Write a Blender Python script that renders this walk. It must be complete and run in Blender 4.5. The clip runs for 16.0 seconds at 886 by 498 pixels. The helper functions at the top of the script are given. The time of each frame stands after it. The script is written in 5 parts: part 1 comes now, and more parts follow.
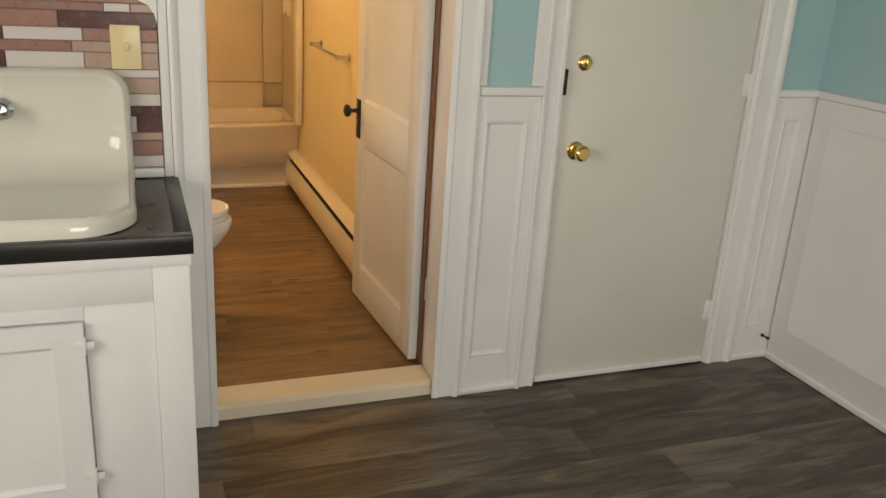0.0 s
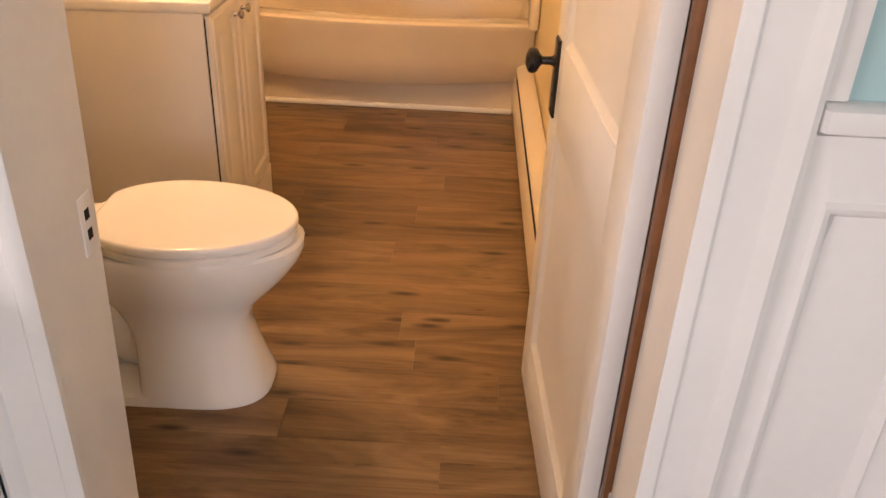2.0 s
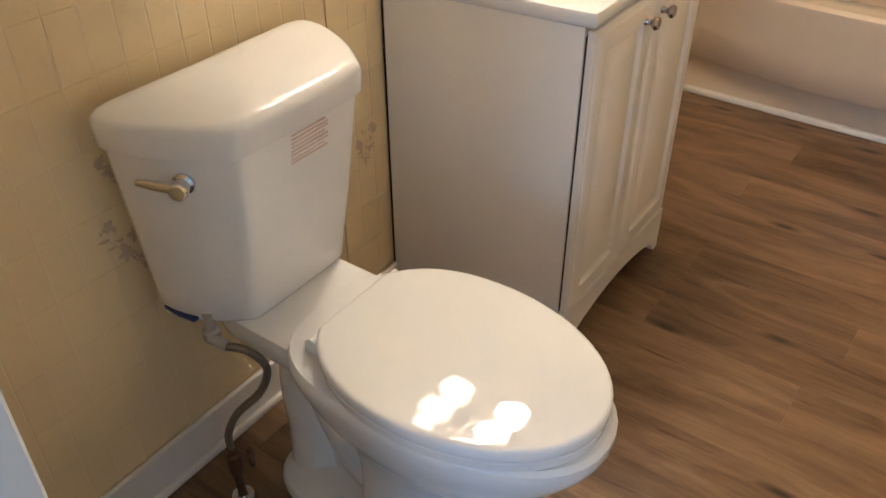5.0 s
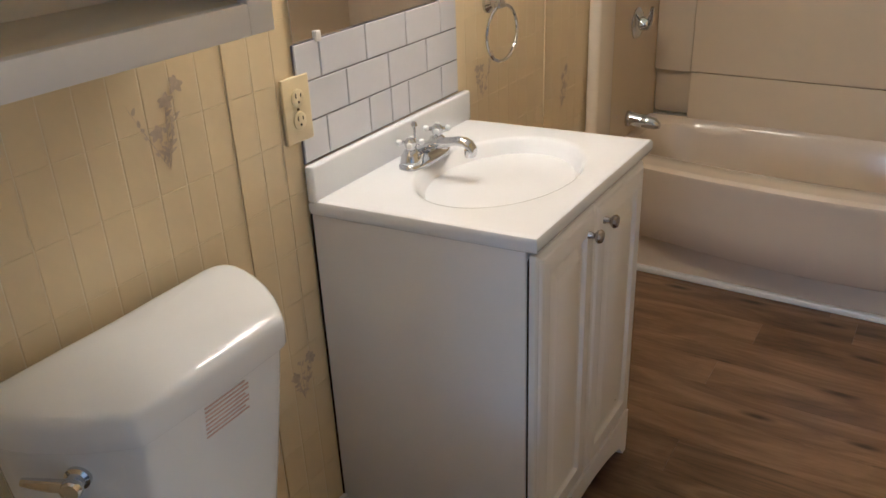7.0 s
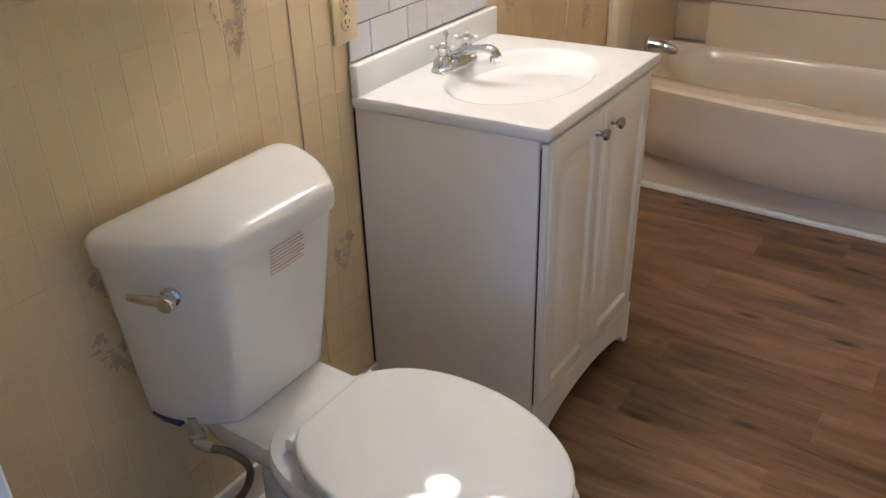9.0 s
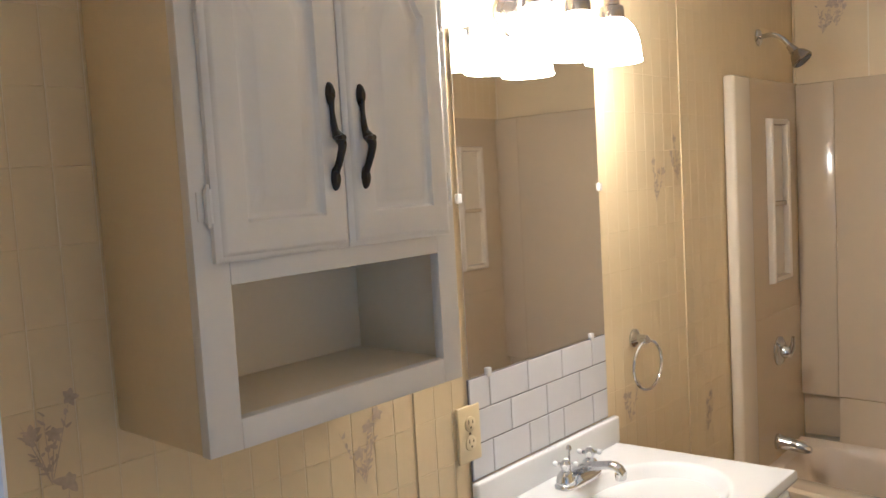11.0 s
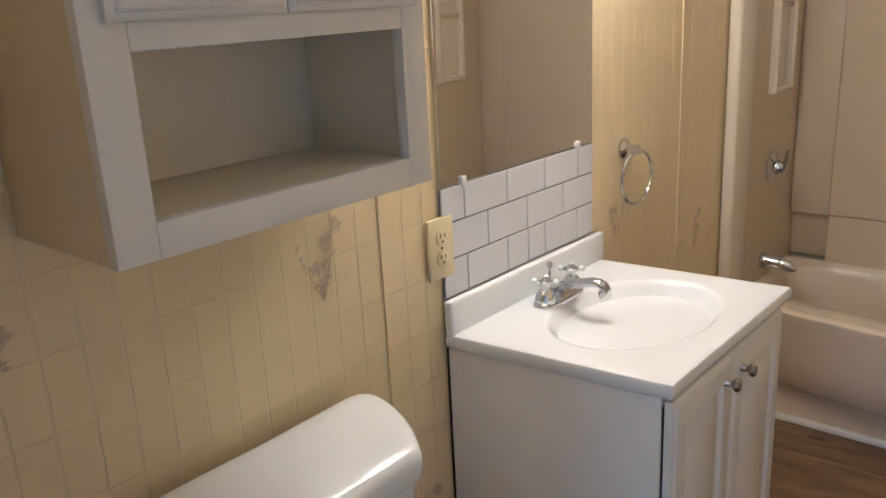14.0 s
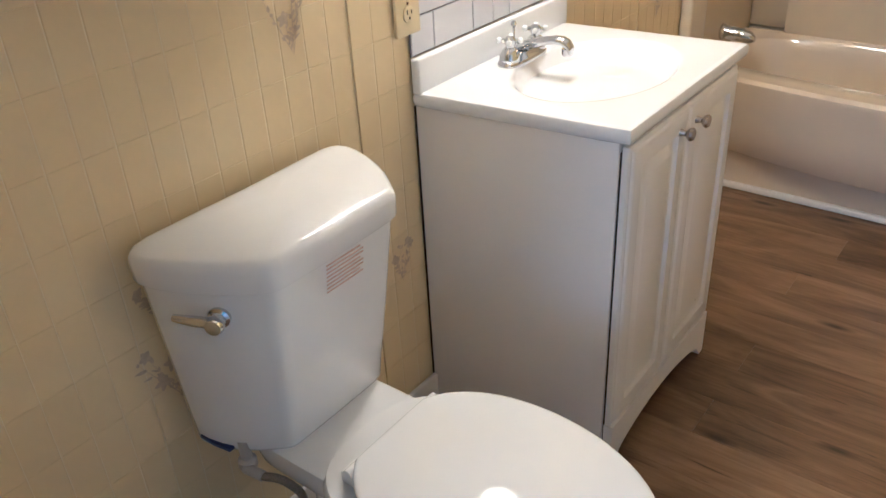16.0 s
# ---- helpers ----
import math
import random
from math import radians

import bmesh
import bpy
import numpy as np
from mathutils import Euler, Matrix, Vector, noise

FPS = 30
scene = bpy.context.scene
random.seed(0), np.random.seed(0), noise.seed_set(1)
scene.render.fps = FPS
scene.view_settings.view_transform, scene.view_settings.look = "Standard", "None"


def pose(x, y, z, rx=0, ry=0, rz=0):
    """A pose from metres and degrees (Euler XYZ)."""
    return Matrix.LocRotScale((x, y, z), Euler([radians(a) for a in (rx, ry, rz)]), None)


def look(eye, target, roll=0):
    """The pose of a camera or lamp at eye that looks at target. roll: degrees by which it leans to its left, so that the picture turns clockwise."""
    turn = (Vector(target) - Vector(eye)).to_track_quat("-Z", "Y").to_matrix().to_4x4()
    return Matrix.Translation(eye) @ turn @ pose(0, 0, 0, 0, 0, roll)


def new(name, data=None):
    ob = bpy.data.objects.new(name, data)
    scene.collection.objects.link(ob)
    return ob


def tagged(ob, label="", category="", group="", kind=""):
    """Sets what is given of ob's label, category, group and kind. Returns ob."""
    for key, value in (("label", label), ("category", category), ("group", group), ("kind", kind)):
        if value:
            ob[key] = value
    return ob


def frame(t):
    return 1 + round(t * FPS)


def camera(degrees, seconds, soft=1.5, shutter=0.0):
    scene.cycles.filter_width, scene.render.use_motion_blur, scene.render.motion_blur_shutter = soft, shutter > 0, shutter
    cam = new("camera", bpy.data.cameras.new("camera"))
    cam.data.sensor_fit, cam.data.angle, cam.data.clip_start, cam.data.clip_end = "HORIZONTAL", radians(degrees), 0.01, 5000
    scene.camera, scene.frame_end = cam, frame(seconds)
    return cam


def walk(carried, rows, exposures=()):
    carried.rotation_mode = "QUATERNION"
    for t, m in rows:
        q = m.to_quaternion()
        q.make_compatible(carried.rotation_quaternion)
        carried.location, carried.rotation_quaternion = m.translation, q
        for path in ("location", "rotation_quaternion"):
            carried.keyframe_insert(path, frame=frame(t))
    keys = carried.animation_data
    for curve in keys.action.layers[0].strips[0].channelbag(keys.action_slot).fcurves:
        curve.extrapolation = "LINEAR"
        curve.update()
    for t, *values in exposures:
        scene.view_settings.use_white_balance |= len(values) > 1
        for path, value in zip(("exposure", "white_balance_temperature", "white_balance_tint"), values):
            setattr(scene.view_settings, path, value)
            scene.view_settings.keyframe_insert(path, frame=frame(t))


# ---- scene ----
cam = camera(56.3, 16.0)
PATH = [
    (0, (0.434, -2.607, 1.495), (1.12, -0.843, 0.848), 3.6),
    (0.5, (0.674, -2.137, 1.496), (1.165, -0.308, 0.852), 1.6),
    (1, (0.911, -1.701, 1.481), (1.15, 0.169, 0.815), 2.9),
    (1.5, (1.06, -1.246, 1.445), (1.115, 0.581, 0.634), 2.3),
    (2, (1.166, -0.849, 1.399), (1.138, 0.885, 0.404), 2.7),
    (2.5, (1.186, -0.537, 1.368), (0.956, 1.088, 0.225), 1.4),
    (3, (1.169, -0.318, 1.359), (0.918, 1.271, 0.169), 0.8),
    (3.5, (1.192, -0.157, 1.379), (0.751, 1.379, 0.176), 0.5),
    (3.7, (1.208, -0.117, 1.365), (0.588, 1.37, 0.18), 0.0),
    (4, (1.198, -0.062, 1.371), (0.384, 1.311, 0.165), -1.6),
    (4.5, (1.135, 0.004, 1.35), (0.197, 1.291, 0.14), -1.3),
    (5, (1.076, 0.068, 1.376), (0.138, 1.374, 0.188), -0.4),
    (5.2, (1.056, 0.106, 1.387), (0.096, 1.463, 0.274), -0.0),
    (7.3, (1.012, 0.244, 1.438), (0.042, 1.761, 0.568), -2.6),
    (7.5, (1.01, 0.222, 1.434), (0.051, 1.729, 0.535), -1.9),
    (8, (1.049, 0.13, 1.407), (0.115, 1.605, 0.432), -2.2),
    (8.2, (1.071, 0.094, 1.4), (0.159, 1.542, 0.365), -2.1),
    (10.3, (1.237, 0.001, 1.541), (-0.065, 1.426, 1.019), -2.2),
    (10.5, (1.191, 0.022, 1.525), (-0.132, 1.474, 1.149), -3.1),
    (11, (1.137, 0.036, 1.561), (-0.195, 1.519, 1.395), -3.3),
    (11.5, (1.076, 0.06, 1.59), (-0.24, 1.567, 1.604), -2.8),
    (12, (1.036, 0.111, 1.615), (-0.232, 1.651, 1.752), -2.5),
    (12.5, (1.01, 0.156, 1.615), (-0.263, 1.694, 1.737), -1.7),
    (13, (0.998, 0.186, 1.59), (-0.28, 1.724, 1.596), -1.8),
    (13.1, (1.005, 0.195, 1.581), (-0.287, 1.721, 1.518), -1.9),
    (13.5, (1.012, 0.197, 1.539), (-0.273, 1.696, 1.222), -2.5),
    (14, (1.013, 0.193, 1.479), (-0.243, 1.637, 0.901), -3.0),
    (14.5, (1.026, 0.181, 1.429), (-0.189, 1.549, 0.622), -3.6),
    (15, (1.037, 0.159, 1.391), (-0.093, 1.469, 0.386), -4.1),
    (15.5, (1.055, 0.121, 1.381), (-0.001, 1.434, 0.305), -3.1),
    (16, (1.051, 0.114, 1.42), (-0.028, 1.456, 0.402), -3.3),
]
EXPOSURES = [(0, -0.64, 7000, 13), (0.5, -0.55, 7200, 16), (1, -0.61, 7350, 19), (1.5, -0.30, 7100, 23), (2, -0.12, 6800, 28), (2.5, -0.02, 6350, 31), (3, -0.04, 6000, 29), (3.5, 0.02, 5450, 24), (4, -0.08, 4850, 16), (4.5, -0.16, 4600, 12), (5, -0.29, 4450, 10),
             (7.5, -0.90, 3980, 10), (8, -0.62, 3960, 10), (10.5, -0.64, 4020, 10), (11, -0.62, 4000, 10), (11.5, -0.66, 4000, 10), (11.75, -0.92, 4030, 10), (12, -1.38, 4060, 11), (12.5, -1.92, 4060, 10), (13, -1.80, 4040, 10), (13.3, -1.38, 3990, 10), (13.5, -0.98, 3960, 10), (14, -0.78, 3950, 10), (14.5, -0.70, 3950, 10), (15, -0.66, 3940, 10), (15.5, -0.40, 3940, 10), (16, -0.28, 3940, 10)]
walk(cam, [(t, look(eye, target, roll)) for t, eye, target, roll in PATH], EXPOSURES)

# ---- world and light ----
sky = bpy.data.worlds.new("sky")
scene.world = sky
sky.use_nodes = True
sky_nodes = sky.node_tree
sky_tex = sky_nodes.nodes.new("ShaderNodeTexSky")
sky_tex.sky_type, sky_tex.sun_disc, sky_tex.sun_elevation, sky_tex.sun_rotation = "NISHITA", False, radians(40), radians(200)
sky_nodes.nodes["Background"].inputs[1].default_value = 0.1
sky_nodes.links.new(sky_tex.outputs[0], sky_nodes.nodes["Background"].inputs[0])

SHADE_GLOW, BULB_GLOW = 148.0, 98.0
LAMP_COLOUR = (1.0, 0.652, 0.318, 1)
# daylight in the kitchen's two window openings
for eye, aim, power in (((-1.22, -2.0, 1.5), (1.0, -2.0, 1.45), 50.0), ((1.35, -4.18, 1.5), (1.35, -2.0, 1.45), 66.0)):
    daylight = bpy.data.lights.new("window_daylight", "AREA")
    daylight.shape, daylight.size, daylight.size_y, daylight.energy, daylight.color = "RECTANGLE", 1.6, 1.1, power, (1.0, 0.95, 0.865)
    new("window_daylight", daylight).matrix_world = look(eye, aim)


# ---- materials ----
def shade_mat(name, colour, rough=0.5, metal=0.0, vary=0.05, scale=4.0, bump=0.02, grain=120.0, coat=0.0, island=0.0, piece=0.0, dirt=None, dirt_amount=0.0):
    """Paint, plastic, ceramic or metal: colour with stains at two scales, fine relief."""
    m = bpy.data.materials.new(name)
    m.use_nodes = True
    t = m.node_tree
    b = t.nodes["Principled BSDF"]
    b.inputs["Metallic"].default_value = metal
    b.inputs["Coat Weight"].default_value = coat
    b.inputs["Coat Roughness"].default_value = 0.06
    co = t.nodes.new("ShaderNodeTexCoord")
    n1, n2 = t.nodes.new("ShaderNodeTexNoise"), t.nodes.new("ShaderNodeTexNoise")
    n1.inputs["Scale"].default_value, n1.inputs["Detail"].default_value = scale, 5
    n2.inputs["Scale"].default_value, n2.inputs["Detail"].default_value = grain, 3
    for n in (n1, n2):
        t.links.new(co.outputs["Object"], n.inputs["Vector"])
    add = t.nodes.new("ShaderNodeMath")
    add.operation = "ADD"
    t.links.new(n1.outputs["Fac"], add.inputs[0])
    small = t.nodes.new("ShaderNodeMath")
    small.operation, small.inputs[1].default_value = "MULTIPLY", 0.35
    t.links.new(n2.outputs["Fac"], small.inputs[0])
    t.links.new(small.outputs[0], add.inputs[1])
    value = add.outputs[0]
    for amount, node, socket in ((island, "ShaderNodeNewGeometry", "Random Per Island"), (piece, "ShaderNodeObjectInfo", "Random")):
        if amount:
            src, mul, plus = t.nodes.new(node), t.nodes.new("ShaderNodeMath"), t.nodes.new("ShaderNodeMath")
            mul.operation, mul.inputs[1].default_value, plus.operation = "MULTIPLY", amount, "ADD"
            t.links.new(src.outputs[socket], mul.inputs[0])
            t.links.new(mul.outputs[0], plus.inputs[0])
            t.links.new(value, plus.inputs[1])
            value = plus.outputs[0]
    span = t.nodes.new("ShaderNodeMapRange")
    span.inputs["From Min"].default_value, span.inputs["From Max"].default_value = 0.3, 1.05 + island + piece
    span.inputs["To Min"].default_value, span.inputs["To Max"].default_value = 1 - vary, 1 + vary
    t.links.new(value, span.inputs["Value"])
    tint = t.nodes.new("ShaderNodeMix")
    tint.data_type, tint.blend_type, tint.inputs[0].default_value = "RGBA", "MULTIPLY", 1.0
    tint.inputs[6].default_value = (*colour, 1)
    t.links.new(span.outputs[0], tint.inputs[7])
    out = tint.outputs[2]
    if dirt:
        n3, ramp, mix = t.nodes.new("ShaderNodeTexNoise"), t.nodes.new("ShaderNodeMapRange"), t.nodes.new("ShaderNodeMix")
        n3.inputs["Scale"].default_value, n3.inputs["Detail"].default_value, n3.inputs["Roughness"].default_value = 2.3, 8, 0.65
        t.links.new(co.outputs["Object"], n3.inputs["Vector"])
        ramp.inputs["From Min"].default_value, ramp.inputs["From Max"].default_value, ramp.inputs["To Max"].default_value = 0.5, 0.75, dirt_amount
        t.links.new(n3.outputs["Fac"], ramp.inputs["Value"])
        mix.data_type = "RGBA"
        mix.inputs[7].default_value = (*dirt, 1)
        t.links.new(ramp.outputs[0], mix.inputs[0])
        t.links.new(out, mix.inputs[6])
        out = mix.outputs[2]
    t.links.new(out, b.inputs["Base Color"])
    rr = t.nodes.new("ShaderNodeMapRange")
    rr.inputs["From Min"].default_value, rr.inputs["From Max"].default_value = 0.3, 0.7
    rr.inputs["To Min"].default_value, rr.inputs["To Max"].default_value = max(0.02, rough * 0.85), min(1, rough * 1.15)
    t.links.new(n1.outputs["Fac"], rr.inputs["Value"])
    t.links.new(rr.outputs[0], b.inputs["Roughness"])
    if bump:
        bp = t.nodes.new("ShaderNodeBump")
        bp.inputs["Strength"].default_value, bp.inputs["Distance"].default_value = bump, 0.01
        t.links.new(add.outputs[0], bp.inputs["Height"])
        t.links.new(bp.outputs[0], b.inputs["Normal"])
    return m


def wood_mat(name, dark, mid, light, rough=0.4, knots=0.8, contrast=1.0):
    """Printed vinyl planks along x: streaky grain, dark smears and knots, each plank of its own tone."""
    m = bpy.data.materials.new(name)
    m.use_nodes = True
    t = m.node_tree
    b = t.nodes["Principled BSDF"]
    co, info = t.nodes.new("ShaderNodeTexCoord"), t.nodes.new("ShaderNodeObjectInfo")
    shift, plus = t.nodes.new("ShaderNodeMath"), t.nodes.new("ShaderNodeVectorMath")
    shift.operation, shift.inputs[1].default_value = "MULTIPLY", 37.0
    t.links.new(info.outputs["Random"], shift.inputs[0])
    plus.operation = "ADD"
    t.links.new(co.outputs["Object"], plus.inputs[0])
    t.links.new(shift.outputs[0], plus.inputs[1])

    def stretched(sx, sy, detail, rough_noise, distort=0.0):
        mp, n = t.nodes.new("ShaderNodeMapping"), t.nodes.new("ShaderNodeTexNoise")
        mp.inputs["Scale"].default_value = (sx, sy, 1)
        n.inputs["Scale"].default_value, n.inputs["Detail"].default_value = 1, detail
        n.inputs["Roughness"].default_value, n.inputs["Distortion"].default_value = rough_noise, distort
        t.links.new(plus.outputs[0], mp.inputs["Vector"])
        t.links.new(mp.outputs[0], n.inputs["Vector"])
        return n.outputs["Fac"]

    broad, fine, smear = stretched(1.8, 9.0, 8, 0.62, 1.2), stretched(4, 150, 5, 0.65, 0.3), stretched(4.4, 48, 5, 0.62, 0.8)
    mix = t.nodes.new("ShaderNodeMath")
    mix.operation, mix.inputs[1].default_value = "MULTIPLY_ADD", 0.34
    t.links.new(fine, mix.inputs[0])
    t.links.new(broad, mix.inputs[2])
    tone = t.nodes.new("ShaderNodeMath")
    tone.operation, tone.inputs[1].default_value = "MULTIPLY_ADD", 0.12
    t.links.new(info.outputs["Random"], tone.inputs[0])
    t.links.new(mix.outputs[0], tone.inputs[2])
    ramp = t.nodes.new("ShaderNodeValToRGB")
    e = ramp.color_ramp.elements
    e[0].position, e[0].color = 0.72 - 0.16 * contrast, (*dark, 1)
    e[1].position, e[1].color = 0.72 + 0.16 * contrast, (*light, 1)
    k = e.new(0.72)
    k.color = (*mid, 1)
    t.links.new(tone.outputs[0], ramp.inputs["Fac"])
    # smears and knots
    sm = t.nodes.new("ShaderNodeMapRange")
    sm.inputs["From Min"].default_value, sm.inputs["From Max"].default_value = 0.635, 0.72
    sm.inputs["To Max"].default_value = 0.75 * knots
    t.links.new(smear, sm.inputs["Value"])
    vm, v = t.nodes.new("ShaderNodeMapping"), t.nodes.new("ShaderNodeTexVoronoi")
    vm.inputs["Scale"].default_value = (4.0, 15.0, 1)
    v.inputs["Scale"].default_value = 1
    v.voronoi_dimensions = "2D"
    t.links.new(plus.outputs[0], vm.inputs["Vector"])
    t.links.new(vm.outputs[0], v.inputs["Vector"])
    kr = t.nodes.new("ShaderNodeMapRange")
    kr.inputs["From Min"].default_value, kr.inputs["From Max"].default_value = 0.24, 0.05
    t.links.new(v.outputs["Distance"], kr.inputs["Value"])
    some, sep = t.nodes.new("ShaderNodeMath"), t.nodes.new("ShaderNodeSeparateColor")
    some.operation, some.inputs[1].default_value = "GREATER_THAN", 0.83
    t.links.new(v.outputs["Color"], sep.inputs[0])
    t.links.new(sep.outputs[0], some.inputs[0])
    km, top = t.nodes.new("ShaderNodeMath"), t.nodes.new("ShaderNodeMath")
    km.operation, top.operation = "MULTIPLY", "MAXIMUM"
    t.links.new(kr.outputs[0], km.inputs[0])
    t.links.new(some.outputs[0], km.inputs[1])
    ks = t.nodes.new("ShaderNodeMath")
    ks.operation, ks.inputs[1].default_value = "MULTIPLY", knots
    t.links.new(km.outputs[0], ks.inputs[0])
    t.links.new(ks.outputs[0], top.inputs[0])
    t.links.new(sm.outputs[0], top.inputs[1])
    dk = t.nodes.new("ShaderNodeMix")
    dk.data_type = "RGBA"
    dk.inputs[7].default_value = (dark[0] * 0.35, dark[1] * 0.33, dark[2] * 0.33, 1)
    t.links.new(top.outputs[0], dk.inputs[0])
    t.links.new(ramp.outputs[0], dk.inputs[6])
    t.links.new(dk.outputs[2], b.inputs["Base Color"])
    b.inputs["Roughness"].default_value = rough
    bp = t.nodes.new("ShaderNodeBump")
    bp.inputs["Strength"].default_value, bp.inputs["Distance"].default_value = 0.12, 0.003
    t.links.new(mix.outputs[0], bp.inputs["Height"])
    t.links.new(bp.outputs[0], b.inputs["Normal"])
    return m


def glow_mat(name, colour, strength):
    m = bpy.data.materials.new(name)
    m.use_nodes = True
    b = m.node_tree.nodes["Principled BSDF"]
    b.inputs["Base Color"].default_value = (0.85, 0.83, 0.8, 1)
    b.inputs["Roughness"].default_value = 0.25
    b.inputs["Emission Color"].default_value = colour
    b.inputs["Emission Strength"].default_value = strength
    return m


WHITE = shade_mat("white_paint", (0.78, 0.79, 0.79), 0.38, vary=0.05, bump=0.05, grain=60)
WHITE_BATH = shade_mat("white_satin_paint", (0.81, 0.785, 0.735), 0.35, vary=0.04, bump=0.04, grain=70)
DOOR_GREY = shade_mat("grey_white_door_paint", (0.69, 0.69, 0.63), 0.42, vary=0.05, bump=0.04, grain=40)
BLUE = shade_mat("blue_wall_paint", (0.35, 0.555, 0.59), 0.6, vary=0.05, bump=0.06, grain=90)
CEILING = shade_mat("white_ceiling_panel", (0.74, 0.73, 0.72), 0.85, vary=0.05, bump=0.15, grain=200)
# for unseen surfaces; kept dark so less daylight bounces into the bathroom
PLAIN = shade_mat("grey_beige_plaster", (0.46, 0.45, 0.42), 0.7, vary=0.05, bump=0.08)
BEIGE = shade_mat("beige_tile_board", (0.76, 0.63, 0.362), 0.42, vary=0.06, bump=0.03, grain=80, island=0.2, piece=0.12)
# cream lining, with the alcove's warm bounced light also put into the colour
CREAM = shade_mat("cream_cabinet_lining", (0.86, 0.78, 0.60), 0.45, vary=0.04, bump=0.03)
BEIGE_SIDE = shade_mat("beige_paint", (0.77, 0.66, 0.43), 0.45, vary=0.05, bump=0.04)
GROOVE = shade_mat("tile_board_groove", (0.84, 0.75, 0.54), 0.5, vary=0.08, bump=0.03)
PRINT = shade_mat("faded_flower_print", (0.55, 0.445, 0.31), 0.45, vary=0.25, scale=60, bump=0.0)
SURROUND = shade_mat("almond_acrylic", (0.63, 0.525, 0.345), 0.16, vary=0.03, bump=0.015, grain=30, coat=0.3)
# paler copy of almond_acrylic: light on the proud columns and rims is in the colour
COLUMN = shade_mat("almond_acrylic_lit", (0.79, 0.71, 0.55), 0.18, vary=0.03, bump=0.01, grain=20, coat=0.3)
TUB = shade_mat("almond_enamel", (0.69, 0.595, 0.45), 0.12, vary=0.03, bump=0.01, grain=20, coat=0.4)
CERAMIC = shade_mat("white_china", (0.82, 0.83, 0.84), 0.03, vary=0.02, bump=0.003, grain=12)
SEAT = shade_mat("white_seat_plastic", (0.82, 0.83, 0.84), 0.02, vary=0.02, bump=0.001, grain=12)
MARBLE = shade_mat("white_cultured_marble", (0.83, 0.84, 0.86), 0.12, vary=0.03, bump=0.004, coat=0.4)
VANITY = shade_mat("white_thermofoil", (0.78, 0.77, 0.75), 0.32, vary=0.02, bump=0.02, grain=150)
# the vanity's white, lightened so the colour makes up for light missing on its sides
VANITY_SIDE = shade_mat("white_laminate_lifted", (0.82, 0.795, 0.77), 0.4, vary=0.03, bump=0.02, grain=200)
CHROME = shade_mat("chrome", (0.63, 0.64, 0.66), 0.05, metal=1.0, vary=0.03, bump=0.0)
NICKEL = shade_mat("brushed_nickel", (0.44, 0.41, 0.38), 0.25, metal=1.0, vary=0.06, bump=0.02, grain=300)
BRASS = shade_mat("polished_brass", (0.80, 0.60, 0.22), 0.14, metal=1.0, vary=0.06, bump=0.0)
IRON = shade_mat("black_iron", (0.010, 0.009, 0.008), 0.30, vary=0.3, scale=60, bump=0.12, grain=400)
# near-black put in for the shade inside gaps, slots and holes
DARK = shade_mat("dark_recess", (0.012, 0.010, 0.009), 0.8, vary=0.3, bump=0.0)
STEEL_BRAID = shade_mat("braided_steel", (0.27, 0.23, 0.19), 0.38, metal=0.9, vary=0.4, scale=300, bump=0.5, grain=500)
OLD_METAL = shade_mat("tarnished_brass", (0.16, 0.11, 0.07), 0.5, metal=0.8, vary=0.4, scale=80, bump=0.2)
IVORY = shade_mat("ivory_plastic", (0.74, 0.63, 0.36), 0.3, vary=0.03, bump=0.0)
CLEAR = shade_mat("clear_plastic_clip", (0.75, 0.73, 0.70), 0.1, vary=0.03, bump=0.0)
TAG = shade_mat("grey_plastic_tag", (0.42, 0.40, 0.37), 0.35, vary=0.1, bump=0.0)
SUBWAY = shade_mat("white_subway_tile", (0.70, 0.70, 0.74), 0.22, vary=0.06, bump=0.02, piece=0.3)
GROUT = shade_mat("grey_grout", (0.22, 0.21, 0.23), 0.8, vary=0.15)
STAIN = shade_mat("stained_wood_jamb", (0.23, 0.09, 0.03), 0.45, vary=0.3, scale=20, bump=0.1)
SILL = shade_mat("cream_threshold_paint", (0.74, 0.66, 0.52), 0.4, vary=0.06, bump=0.04)
COUNTER = shade_mat("charcoal_laminate", (0.085, 0.078, 0.07), 0.3, vary=0.5, scale=14, bump=0.04, grain=90)
COUNTER_EDGE = shade_mat("black_edge_band", (0.012, 0.012, 0.012), 0.3, vary=0.3, bump=0.03)
ENAMEL = shade_mat("old_white_enamel", (0.71, 0.70, 0.63), 0.12, vary=0.04, bump=0.01, coat=0.4)
STRIP_WHITE = shade_mat("mosaic_white", (0.62, 0.58, 0.56), 0.25, vary=0.06, bump=0.02, piece=0.2)
STRIP_TAN = shade_mat("mosaic_tan", (0.42, 0.30, 0.24), 0.3, vary=0.15, scale=25, bump=0.04, piece=0.3)
STRIP_ROSE = shade_mat("mosaic_rose_brown", (0.30, 0.16, 0.13), 0.3, vary=0.25, scale=30, bump=0.05, piece=0.3)
STRIP_DARK = shade_mat("mosaic_dark_brown", (0.10, 0.045, 0.04), 0.25, vary=0.4, scale=40, bump=0.05, piece=0.3)
INK = shade_mat("faded_red_brown_ink", (0.60, 0.45, 0.39), 0.6, vary=0.1, bump=0.0)
INK_BLUE = shade_mat("dark_blue_ink", (0.03, 0.05, 0.16), 0.4, vary=0.1, bump=0.0)
